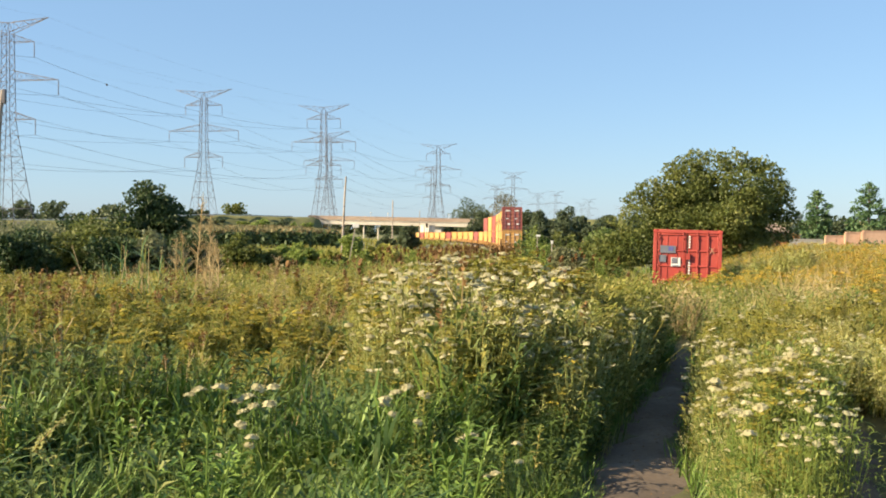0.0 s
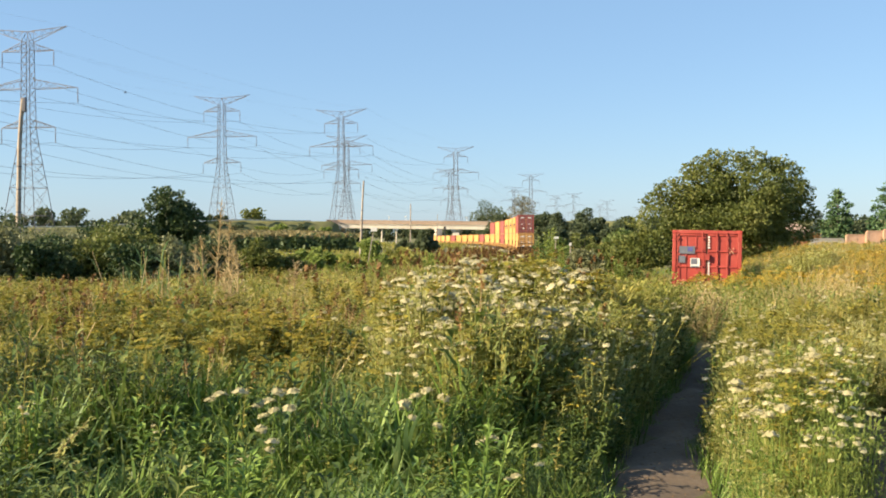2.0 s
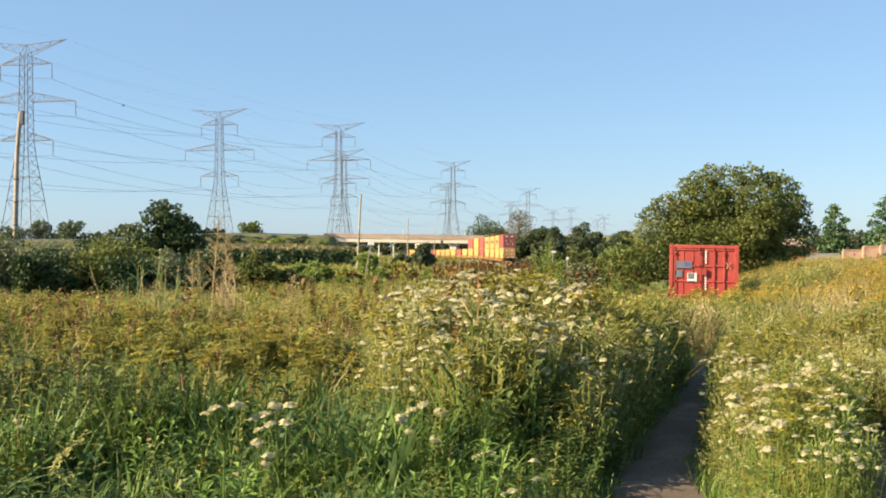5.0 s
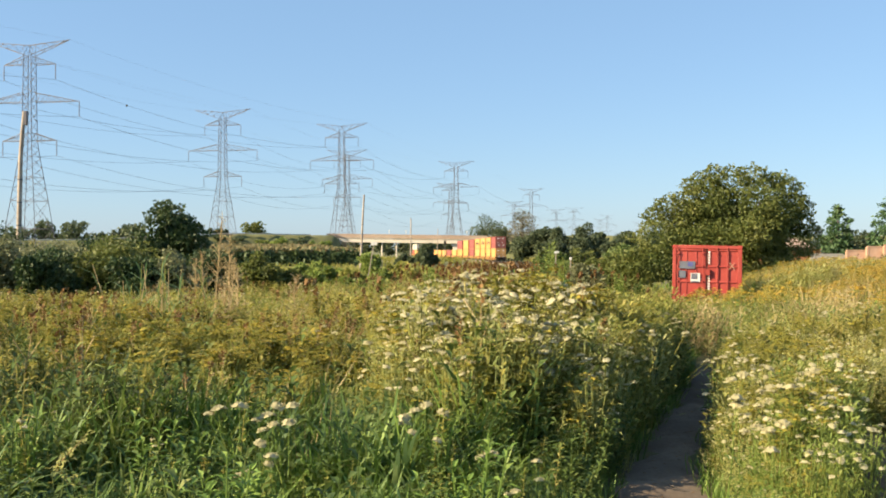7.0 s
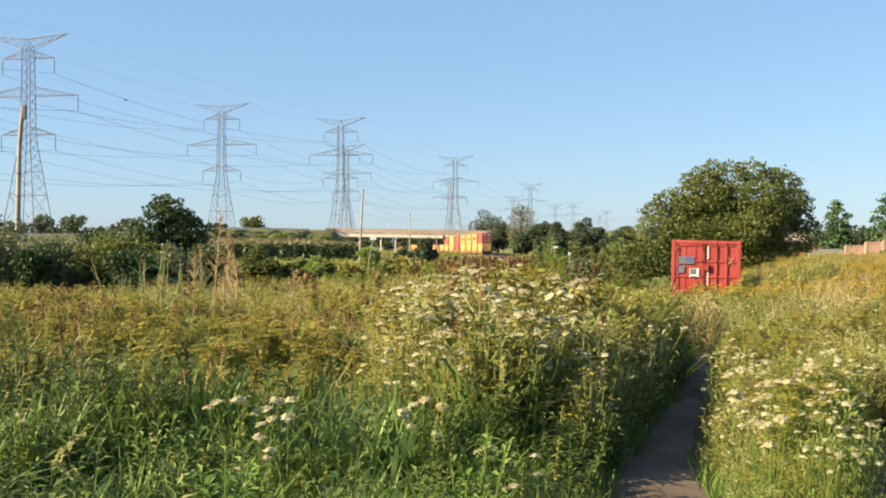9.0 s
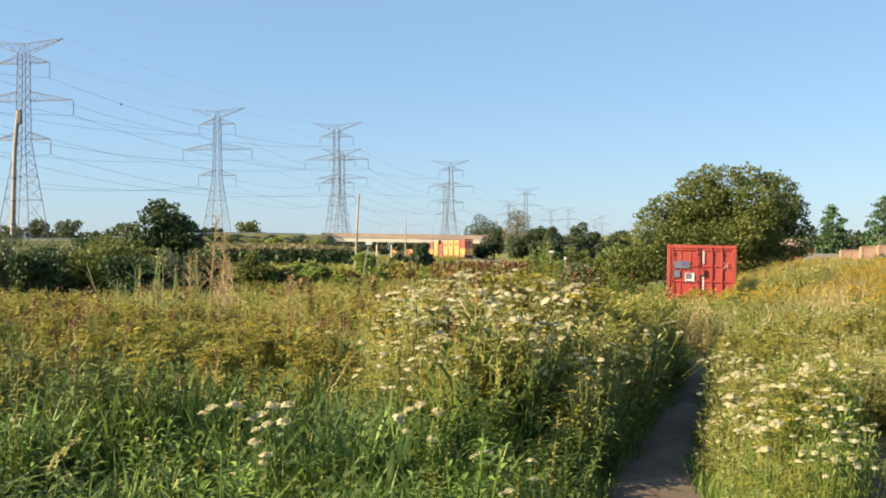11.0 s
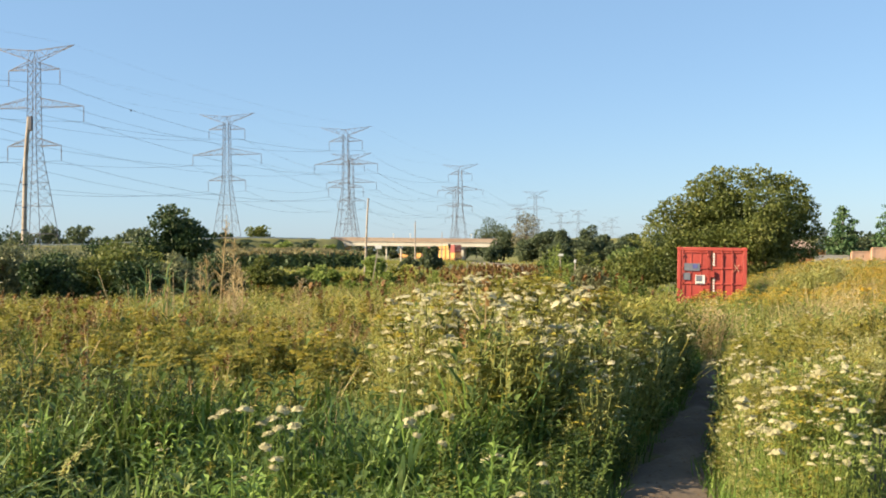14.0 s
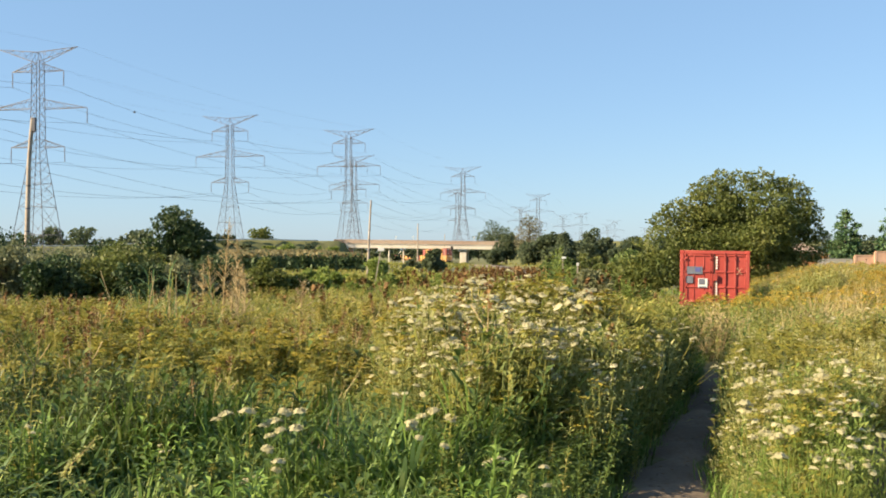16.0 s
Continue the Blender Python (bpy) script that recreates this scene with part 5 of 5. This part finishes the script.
    sow("flowering_clump", "creamy wild carrots on the sunny face of the clump", "flowers", many(bushy, 8, 61, 1.0, 0.28, 70, 0.085, 4, 0.038), places(95, 7.0, 9.2, lambda x, y: left_of(x, y) * clump(x, y) * (1 - smooth(0.6, 1.2, x)), 61), {"leaf": M_FEATHER, "flower": M_WHITE}, seed=61, spread=(0.85, 1.08))
    sow("sunny_weeds", "pale green feathery weeds in the meadow", "weeds", many(bushy, 8, 56, 1.0, 0.26, 80, 0.09), places(420, 7.0, 13, lambda x, y: left_of(x, y) * (x > -0.36 * y) * (1 - clump(x, y)) * smooth(7.0, 8.5, y) * patchy(x, y, 2.4, 90), 56), {"leaf": M_FEATHER}, seed=56, spread=(0.75, 1.05))
    sow("goldenrod", "flat-topped yellow flowering weeds in the meadow", "flowers", many(bushy, 8, 57, 1.0, 0.26, 50, 0.09, 14, 0.045, False), places(480, 7.4, 14, lambda x, y: left_of(x, y) * (1 - clump(x, y)) * patchy(x, y, 2.6, 92) ** 2, 57), {"leaf": M_OLIVE, "flower": M_YELLOW}, seed=57, spread=(0.8, 1.08))
    sow("dark_weeds", "dense deep green weeds in the meadow", "weeds", many(bushy, 8, 58, 1.0, 0.3, 90, 0.12), places(230, 6.5, 11, lambda x, y: (x < -0.28 * y) * (0.3 + 0.7 * patchy(x, y, 2.0, 94)), 58), {"leaf": M_FORB}, seed=58, spread=(0.8, 1.1))
    # hedge-dark leaves stand in for the shaded patch on the near left
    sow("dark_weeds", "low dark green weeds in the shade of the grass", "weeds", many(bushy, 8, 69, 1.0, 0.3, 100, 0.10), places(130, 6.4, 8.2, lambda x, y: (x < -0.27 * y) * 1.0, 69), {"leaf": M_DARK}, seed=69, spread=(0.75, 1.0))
    # the deep shade between tufts is put into this undergrowth's leaf colour
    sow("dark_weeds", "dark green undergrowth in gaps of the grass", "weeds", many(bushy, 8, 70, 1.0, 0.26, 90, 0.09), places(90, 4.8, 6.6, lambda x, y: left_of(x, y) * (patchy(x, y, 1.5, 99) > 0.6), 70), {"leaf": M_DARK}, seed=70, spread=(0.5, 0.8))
    sow("flowering_clump", "wild carrots thick in the tall clump", "flowers", many(bushy, 8, 41, 1.0, 0.24, 60, 0.085, 4, 0.038), places(110, 7.4, 12, lambda x, y: left_of(x, y) * clump(x, y) * (x < 1.35), 41), {"leaf": M_OLIVE, "flower": M_WHITE}, seed=41, spread=(0.9, 1.08))
    sow("path_side_weeds", "dark tangled weeds hanging over the path", "weeds", many(bushy, 8, 42, 1.0, 0.3, 110, 0.10), beside(165, 7.8, 13.2, -0.68, 0.14, 42), {"leaf": M_OLIVE}, seed=42, tall=False, spread=(0.8, 1.16))
    sow("path_side_weeds", "white wild carrots leaning over the path", "flowers", many(carrot, 8, 62, 1.1, 2, 60, 0.007, 0.04), beside(60, 7.4, 11.6, -0.62, 0.16, 62), {"leaf": M_OLIVE, "flower": M_WHITE}, seed=62, tall=False, spread=(0.45, 0.85), lean=0.3)
    sow("path_side_weeds", "low dark weeds at the far turn of the path", "weeds", many(bushy, 8, 52, 1.0, 0.4, 110, 0.14), beside(60, 11.0, 14.6, -0.9, 0.16, 52), {"leaf": M_TREE}, seed=52, tall=False, spread=(0.4, 0.7))
    sow("side_path_weeds", "dense weeds shading the side path", "weeds", many(bushy, 8, 53, 1.0, 0.34, 150, 0.08, 3, 0.036), beside(60, 5.0, 8.3, -0.42, 0.12, 53, TRAIL_B), {"leaf": M_SUMAC, "flower": M_WHITE}, seed=53, tall=False, spread=(0.55, 0.75))
    sow("bank_weeds", "tall green weeds beside the container", "weeds", many(bushy, 6, 54, 1.0, 0.4, 80, 0.16, 6, 0.06, False), places(70, 32, 35.5, lambda x, y: (x > 10.7) * (x < 12.8) * 1.0, 54), {"leaf": M_FEATHER, "flower": M_YELLOW}, seed=54, tall=False, spread=(0.9, 1.3))
    sow("low_weed_mound", "pale finely leaved weeds in a low mound", "weeds", many(bushy, 8, 43, 1.0, 0.36, 110, 0.10), places(520, 4.5, 12, lambda x, y: right_side(x, y), 43, 0.8), {"leaf": M_FEATHER}, seed=43, spread=(0.75, 1.05))
    sow("low_weed_mound", "white wild carrots thick over the low mound", "flowers", many(bushy, 8, 44, 1.0, 0.34, 70, 0.10, 2, 0.036), places(95, 4.6, 10, lambda x, y: right_side(x, y) * (0.3 + 0.7 * patchy(x, y, 1.8, 81)), 44, 0.8), {"leaf": M_FEATHER, "flower": M_WHITE}, seed=44, spread=(0.85, 1.1))
    sow("low_weed_mound", "yellow-flowering weeds over the low mound", "flowers", many(bushy, 8, 45, 1.0, 0.34, 60, 0.10, 12, 0.04, False), places(190, 4.8, 12, lambda x, y: right_side(x, y) * patchy(x, y, 1.6, 83) ** 2, 45, 0.8), {"leaf": M_OLIVE, "flower": M_YELLOW}, seed=45, spread=(0.85, 1.1))
    sow("path_side_weeds", "pale weeds leaning over the sunny path edge", "weeds", many(bushy, 6, 46, 1.0, 0.34, 90, 0.10, 2, 0.034), beside(70, 6.2, 14.0, 0.62, 0.1, 46), {"leaf": M_FEATHER, "flower": M_WHITE}, seed=46, tall=False, spread=(0.4, 0.62))
    sow("dead_weeds", "tan dead weeds closing the end of the path", "weeds", many(bushy, 6, 47, 1.0, 0.3, 60, 0.12), beside(60, 14.6, 16.4, -0.25, 0.35, 47), {"leaf": M_STRAW}, seed=47, tall=False, spread=(0.5, 0.85))
    sow("bank_weeds", "yellow-flowering weeds on the bank by the container", "flowers", many(bushy, 6, 48, 1.0, 0.5, 50, 0.2, 12, 0.07, False), places(420, 27, 48, lambda x, y: smooth(10.4, 11.6, x) * (1 - smooth(17, 20, x)), 48), {"leaf": M_FEATHER, "flower": M_GOLD}, seed=48, spread=(0.7, 1.15))
    sow("bank_hay", "tan arching dry grass leaning over the bank", "grass", many(droop_tuft, 8, 63, 18, 1.0, 0.007), places(1000, 14, 34, lambda x, y: smooth(0.30, 0.42, x / y) * (0.2 + 0.8 * patchy(x, y, 5.0, 96)), 63), {"leaf": M_STRAW}, seed=63, tall=False, spread=(0.75, 1.15), lean=0.35)
    sow("bank_weeds", "fresh green leafy weeds in patches on the bank", "weeds", many(bushy, 8, 64, 1.0, 0.42, 90, 0.14), places(420, 8, 32, lambda x, y: right_side(x, y) * (patchy(x, y, 4.5, 97) > 0.6), 64), {"leaf": M_GRASS}, seed=64, spread=(0.75, 1.15))
    sow("goldenrod", "drifts of golden flowering weeds on the bank", "flowers", many(bushy, 8, 66, 1.0, 0.34, 60, 0.13, 12, 0.055, False), places(420, 14, 34, lambda x, y: smooth(0.24, 0.3, x / y) * (patchy(x, y, 3.5, 98) > 0.55), 66), {"leaf": M_OLIVE, "flower": M_GOLD}, seed=66, tall=False, spread=(0.6, 0.95))
    sow("goldenrod", "golden flowering weeds at the foot of the container", "flowers", many(bushy, 6, 65, 1.0, 0.3, 80, 0.13, 9, 0.06, False), places(46, 33.2, 35.0, lambda x, y: (x > 8.0) * (x < 11.4) * 1.0, 65), {"leaf": M_SUMAC, "flower": M_GOLD}, seed=65, tall=False, spread=(0.35, 0.62))
    sow("path_side_weeds", "low fresh green weeds at the foot of the mound", "weeds", many(bushy, 6, 67, 1.0, 0.4, 120, 0.12), beside(34, 5.0, 6.9, 0.72, 0.14, 67), {"leaf": M_GRASS}, seed=67, tall=False, spread=(0.25, 0.42))
    sow("goldenrod", "yellow-green flowering weeds on the crown of the mound", "flowers", many(bushy, 6, 68, 1.0, 0.3, 90, 0.08, 14, 0.04, False), places(46, 5.6, 7.4, lambda x, y: right_side(x, y) * (x > 0.34 * y) * (x < 0.43 * y), 68, 0.8), {"leaf": M_SUMAC, "flower": M_YELLOW}, seed=68, tall=False, spread=(0.6, 0.74))
    sow("flowering_clump", "yellow-green flowering weeds low on the sunny face of the clump", "flowers", many(bushy, 8, 71, 1.0, 0.3, 110, 0.08, 7, 0.04, False), places(62, 6.7, 7.9, lambda x, y: left_of(x, y) * (x > -0.15) * (x < 1.0), 71), {"leaf": M_FEATHER, "flower": M_YELLOW}, seed=71, tall=False, spread=(0.5, 0.78))
    sow("flowering_clump", "small creamy wild carrots low on the clump", "flowers", many(carrot, 8, 72, 1.0, 2, 60, 0.007, 0.045), places(46, 6.8, 8.6, lambda x, y: left_of(x, y) * (x > 0.0) * (x < 1.35), 72), {"leaf": M_OLIVE, "flower": M_WHITE}, seed=72, tall=False, spread=(0.6, 0.9))
    # farther: 13 to 45 m, and thin beyond
    sow("far_meadow_weeds", "olive green weeds across the field", "weeds", many(leafy_forb, 6, 12, 0.95, 13, 0.24), places(6500, 12.5, 46, one, 12), {"leaf": M_OLIVE}, seed=12)
    sow("far_meadow_grass", "green and yellowing grass across the field", "grass", many(grass_tuft, 6, 13, 9, 0.85, 0.03), places(5200, 12.5, 60, one, 13), {"leaf": M_GRASS}, seed=13)
    sow("far_yellow_wildflowers", "drifts of yellow wildflowers across the field", "flowers", many(yellow_flower, 6, 14, 1.0, 5, 0.2, 8, 9, 0.022), places(1900, 12.5, 48, lambda x, y: 0.1 + 0.9 * patchy(x, y, 6.0, 50) ** 1.5 + 0.5 * smooth(20, 30, y) * smooth(4, 8, x), 14), {"leaf": M_OLIVE, "flower": M_YELLOW}, seed=14)
    sow("far_white_wildflowers", "scattered white wildflowers across the field", "flowers", many(carrot, 6, 15, 1.05, 2, 14, 0.018, 0.036), places(480, 12.5, 40, lambda x, y: np.where(right_side(x, y) > 0, 0.8 * patchy(x, y, 4.0, 56), 0.12), 15), {"leaf": M_OLIVE, "flower": M_WHITE}, seed=15)
    sow("far_brown_seed_heads", "rusty brown seed heads across the field", "weeds", many(dry_stem, 5, 16, 1.05, 5, 0.028), places(900, 12.5, 60, lambda x, y: left_of(x, y) * patchy(x, y, 6.0, 60) + 0.05, 16), {"leaf": M_STRAW, "flower": M_RUST}, seed=16)
    sow("far_dry_grass", "straw-coloured dry grass on the bank", "grass", many(hay_tuft, 6, 17, 10, 1.0), places(6500, 12.5, 50, lambda x, y: 0.12 + 0.88 * smooth(3, 9, x - 0.1 * y), 17), {"leaf": M_STRAW}, seed=17)
    sow("rough_grass", "rough grass and weeds before the railway", "grass", many(grass_tuft, 6, 18, 8, 0.9, 0.07), places(9000, 44, 140, one, 18, 4.0), {"leaf": M_OLIVE}, seed=18)
    sow("far_rough_grass", "far rough grass along the railway", "grass", many(grass_tuft, 5, 19, 8, 1.0, 0.2), places(6000, 130, 330, lambda x, y: (np.abs(x - track_x(y)) > 4.2) * 1.0, 19, 4.0), {"leaf": M_OLIVE}, seed=19)


build_meadow()

# ---------------------------------------------------------------- single plants


def wild_carrot(seed, h, heads):
    r = np.random.default_rng(seed)
    t = empty("wild_carrot", Matrix(), "wild carrot with flat creamy white flower heads", "flower", "wild carrots in the meadow")
    S = [tube([(0, 0, 0), (0.01, 0, h * 0.55)], [0.006, 0.004], 5)]
    tops = []
    for i in range(heads):
        a, q = i * 2.2 + r.uniform(0, 0.8), (0.0 if i == 0 else r.uniform(0.05, 0.14))
        c = np.array((q * math.cos(a), q * math.sin(a), h * (1 - 0.14 * r.random() * (i > 0))))
        S.append(tube([(0.01, 0, h * r.uniform(0.35, 0.55)), c * (0.6, 0.6, 0.85), c - (0, 0, 0.03)], [0.004, 0.003, 0.0025], 4))
        tops.append(c)
    solid("stem", S, M_GRASS, t, "thin green forked stem")
    for c in tops:
        w = r.uniform(0.05, 0.075)
        V, Q = stitch([umbel(r, c, w, 16, 4, 0.6), specks(r, c + np.array((0, 0, 0.22 * w)), w * 1.06, 0.006, 110, 0.0055)])
        child("flower_head", V, Q, M_WHITE, t, "creamy white flower head")
    L = [leaf((0, 0, h * (0.1 + 0.06 * i)), i * 2.4, r.uniform(0.3, 0.9), 0.17, 0.03) for i in range(9)]
    V, Q = stitch(L)
    child("leaves", V, Q, M_FORB, t)
    return t


def tall_dry_weed(x, y, h, seed):
    """A dead branching weed stalk with feathery tan twigs."""
    r = np.random.default_rng(seed)
    t = empty("dry_weed", Matrix.Translation((x, y, float(land(x, y)))), "tall dead tan weed stalk with feathery twigs", "weed", "tall dry weeds")
    dx = r.normal(0, 0.06)
    solid("stalk", [tube([(0, 0, 0), (dx * 0.5, 0, h * 0.5), (dx, 0, h)], [0.014, 0.010, 0.004], 6)], M_STRAW, t)
    W, F = [], []
    for i in range(52):
        f = r.uniform(0.3, 0.97)
        a = r.uniform(0, 6.28)
        b = np.array((dx * f, 0, h * f))
        e = b + np.array((math.cos(a) * 0.28, math.sin(a) * 0.28, 0.3)) * (1.15 - f) * r.uniform(0.7, 1.3)
        W.append(tube([b, (b + e) / 2 + (0, 0, 0.02), e], [0.005, 0.004, 0.002], 4))
        for k in range(2):
            F.append(specks(r, b + (e - b) * (0.6 + 0.3 * k), 0.035, 0.015, 6, 0.006))
    solid("twig_spray", W, M_STRAW, t)
    V, Q = stitch(F)
    tagged(child("seed_plume", V, Q, M_STRAW, t), kind="stuff")


def tall_reed(x, y, h, seed, material=None):
    """A reed-like weed with long arching leaves."""
    r = np.random.default_rng(seed)
    t = empty("reed", Matrix.Translation((x, y, float(land(x, y)))), "tall weed with long arching pale green leaves", "weed", "tall reedy weeds")
    lean = r.normal(0, 0.12)
    solid("stalk", [tube([(0, 0, 0), (lean * 0.4 * h, 0, h * 0.5), (lean * h, 0, h)], [0.010, 0.008, 0.003], 6)], M_STRAW if seed % 3 == 0 else M_OLIVE, t)
    for i in range(7):
        f = 0.3 + 0.6 * i / 7
        V, Q = blade(0.42 * r.uniform(0.7, 1.2), 0.019, r.uniform(0.5, 1.1), i * 2.5 + r.normal(0, 0.4), h * f, (lean * f * h, 0))
        child("leaf_blade", V, Q, material or M_BLUEGRASS, t)


def leafy_weed(x, y, h, seed, material, size=0.2, stems=6):
    r = np.random.default_rng(seed)
    t = empty("tall_weed", Matrix.Translation((x, y, float(land(x, y)))), "tall bright green weed with many lance leaves", "weed", "tall green weeds")
    L = []
    for k in range(stems):
        a, q = r.uniform(0, 6.28), r.uniform(0, 0.32)
        hh = h * r.uniform(0.75, 1.05)
        bx, by = q * math.cos(a), q * math.sin(a)
        solid("stem", [tube([(bx * 0.4, by * 0.4, 0), (bx, by, hh)], [0.010, 0.004], 5)], material, t)
        for i in range(26):
            f = 0.15 + 0.84 * i / 26
            L.append(leaf((bx * (0.4 + 0.6 * f), by * (0.4 + 0.6 * f), hh * f), i * 2.4 + k, r.uniform(0.1, 0.9), size * (1.1 - 0.5 * f), size * 0.22))
    V, Q = stitch(L)
    child("leaves", V, Q, material, t)


NEAR_HEADS = [(-1.24, 6.0, 0.69), (-0.99, 6.0, 0.69), (-1.06, 6.0, 0.62), (-0.95, 5.9, 0.61), (-1.07, 5.9, 0.58), (-1.0, 5.5, 0.55), (-0.92, 5.4, 0.51), (-0.98, 5.4, 0.46), (-1.04, 5.3, 0.45), (-0.25, 6.1, 0.6), (-0.17, 6.2, 0.62), (-0.01, 6.1, 0.58), (-0.24, 6.0, 0.54), (-0.23, 5.9, 0.51), (0.36, 5.0, 0.36), (0.49, 5.2, 0.36), (0.23, 5.6, 0.43), (0.31, 5.6, 0.42), (0.48, 5.5, 0.4), (-0.04, 5.7, 0.48), (-1.37, 6.2, 0.63), (-0.95, 6.2, 0.64)]


def bramble(points, seed):
    """A long arching shoot with small leaves along it."""
    r = np.random.default_rng(seed)
    t = empty("bramble", Matrix(), "arching pale bramble shoot with small leaves", "bramble")
    P = np.array(points, float)
    u = np.linspace(0, len(P) - 1, 26)
    C = np.stack([np.interp(u, range(len(P)), P[:, k]) for k in range(3)], 1)
    for _ in range(6):
        C[1:-1] = 0.5 * C[1:-1] + 0.25 * (C[:-2] + C[2:])
    solid("shoot", [tube(C, np.linspace(0.006, 0.002, 26), 5)], M_STRAW, t)
    L = []
    for k in range(4, 26):
        for _ in range(4):
            L.append(leaf(C[k] + r.normal(0, 0.01, 3), r.uniform(0, 6.28), r.uniform(-0.3, 0.9), r.uniform(0.025, 0.055), 0.02))
    V, Q = stitch(L)
    child("leaves", V, Q, M_FEATHER, t)


def build_single_plants():
    kinds = [wild_carrot(401 + k, 1.0, (1, 1, 2, 1, 2, 1)[k]) for k in range(6)]
    r = np.random.default_rng(410)
    mound = [(r.uniform(0.25, 0.41) * y, y, r.uniform(0.54, 0.66) + 0.03 * (y - 5)) for y in r.uniform(5.0, 7.6, 24)]
    mound = [p for p in mound if trail_gap(np.array(p[0]), np.array(p[1])) > 0.36]
    for i, (x, y, h) in enumerate(NEAR_HEADS + mound):
        m = Matrix.Translation((x, y, float(land(x, y)) - 0.02)) @ pose(0, 0, 0, r.normal(3, 3), r.normal(0, 3), 0)
        ob = kinds[i] if i < len(kinds) else copy_thing(kinds[i % len(kinds)], m)
        ob.matrix_basis = m @ Matrix.Scale(h + 0.02, 4)
    for i, (x, y, h) in enumerate([(-3.9, 16.5, 2.25), (-3.7, 16.8, 1.9), (-4.3, 16.9, 1.5), (-3.55, 16.0, 1.5), (-4.1, 17, 1.6), (-3.2, 15.2, 1.35), (-2.9, 13.0, 1.15), (-3.9, 13.5, 1.2), (-2.2, 14, 1.2)]):
        tall_dry_weed(x, y, h, 430 + i)
    for i in range(16):
        y = r.uniform(11.5, 15)
        x = -0.29 * y + r.normal(0, 0.42)
        tall_reed(x, y, r.uniform(1.15, 1.55), 450 + i)
    for i, (x, y, h, m) in enumerate([(2.48, 24, 2.15, M_SUMAC), (2.75, 25, 1.8, M_SUMAC), (2.25, 23, 1.7, M_FORB), (1.0, 7.0, 0.5, M_FORB), (0.84, 6.5, 0.45, M_FORB), (1.12, 7.4, 0.5, M_FORB), (0.76, 6.1, 0.36, M_FORB), (1.2, 7.9, 0.5, M_FORB), (0.96, 6.75, 0.42, M_FORB), (-0.4, 26, 1.7, M_SUMAC), (-1.9, 28, 1.6, M_SUMAC), (5.2, 30, 1.5, M_SUMAC), (6.4, 33, 1.4, M_FORB), (8.4, 34.6, 0.85, M_SUMAC), (9.3, 34.3, 0.95, M_FORB), (10.1, 34.4, 1.05, M_SUMAC), (10.7, 34.2, 1.1, M_FORB), (9.8, 33.4, 0.9, M_SUMAC)]):
        leafy_weed(x, y, h, 480 + i, m, 0.11 if y < 20 else 0.26, 14 if y < 20 else 12)
    bramble([(0.12, 7.0, 0.0), (0.30, 6.85, 0.22), (0.55, 6.8, 0.42), (0.86, 6.8, 0.60), (0.98, 6.8, 0.60)], 620)
    bramble([(-1.95, 5.4, 0.3), (-2.1, 5.3, 0.42), (-1.9, 5.25, 0.62)], 621)
    for i in range(12):
        y = r.uniform(4.3, 7.2)
        x = r.uniform(-0.47 * y, 0.3)
        leafy_weed(x, y, r.uniform(0.48, 0.72), 520 + i, M_GRASS if i % 2 else M_FORB, r.uniform(0.11, 0.17))


build_single_plants()


def build_rust_weeds():
    P = places(620, 42, 112, lambda x, y: np.exp(-((x - 0.055 * y) / 4.0) ** 2), 95, 2.0)
    sow("rust_weeds", "rusty brown weeds beside the railway", "weeds", many(dry_stem, 4, 96, 1.35, 8, 0.05), P, {"leaf": M_RUST, "flower": M_RUST}, seed=97, tall=False)


build_rust_weeds()


def build_path_litter():
    """Short grass along the trodden edges, and dry bits on the earth."""
    r = np.random.default_rng(610)
    q = along(TRAIL, 0.04)
    k = r.integers(0, len(q), 900)
    side = np.where(r.random(900) < 0.5, -1, 1) * np.abs(r.normal(0.42, 0.07, 900)) * (1 - 0.4 * smooth(6.5, 12, q[k, 1]))
    p = q[k] + np.stack([side, r.normal(0, 0.1, 900)], 1)
    p = p[np.hypot(p[:, 0], p[:, 1]) > 3.6]
    P = np.column_stack([p, land(p[:, 0], p[:, 1]) - 0.01])
    sow("path_edge_grass", "short trampled grass along the path edges", "grass", many(grass_tuft, 6, 611, 9, 0.17, 0.008), P, {"leaf": M_GRASS}, seed=612, tall=False, spread=(0.5, 1.2), lean=0.4)
    k = r.integers(0, len(q), 260)
    p = q[k] + r.normal(0, 0.17, (260, 2))
    P = np.column_stack([p, land(p[:, 0], p[:, 1]) + 0.03])
    V, Q = bake(leaf((0, 0, 0), 0, 0.05, 1.0, 0.28), P, r.uniform(0, 6.3, 260), r.uniform(0.02, 0.05, 260))
    tagged(new("path_litter", mesh_of("path_litter", V, Q, M_RUST)), "brown dry leaf litter on the path", "litter", kind="stuff")


build_path_litter()


def motions():
    """The train draws away along the bend, each car and container on it keyed."""
    times = [k * 1.0 for k in range(17)]

    def on_track(s):
        x, z = track_x(s), float(track_z(s))
        return Vector((x, s, z))
    for ob, behind, mid, up, inset in train:
        rows = []
        for t in times:
            s = TAIL + SPEED * t + behind
            a, b = on_track(s + 1.0), on_track(s + PITCH - 1.0)
            d = (b - a).normalized()
            turn = math.degrees(math.atan2(-d.x, d.y))
            p = a - d * 1.0 + d * inset
            rows.append((t, pose(p.x, p.y, p.z + up, math.degrees(math.asin(d.z)), 0, turn)))
        walk(ob, rows)


motions()
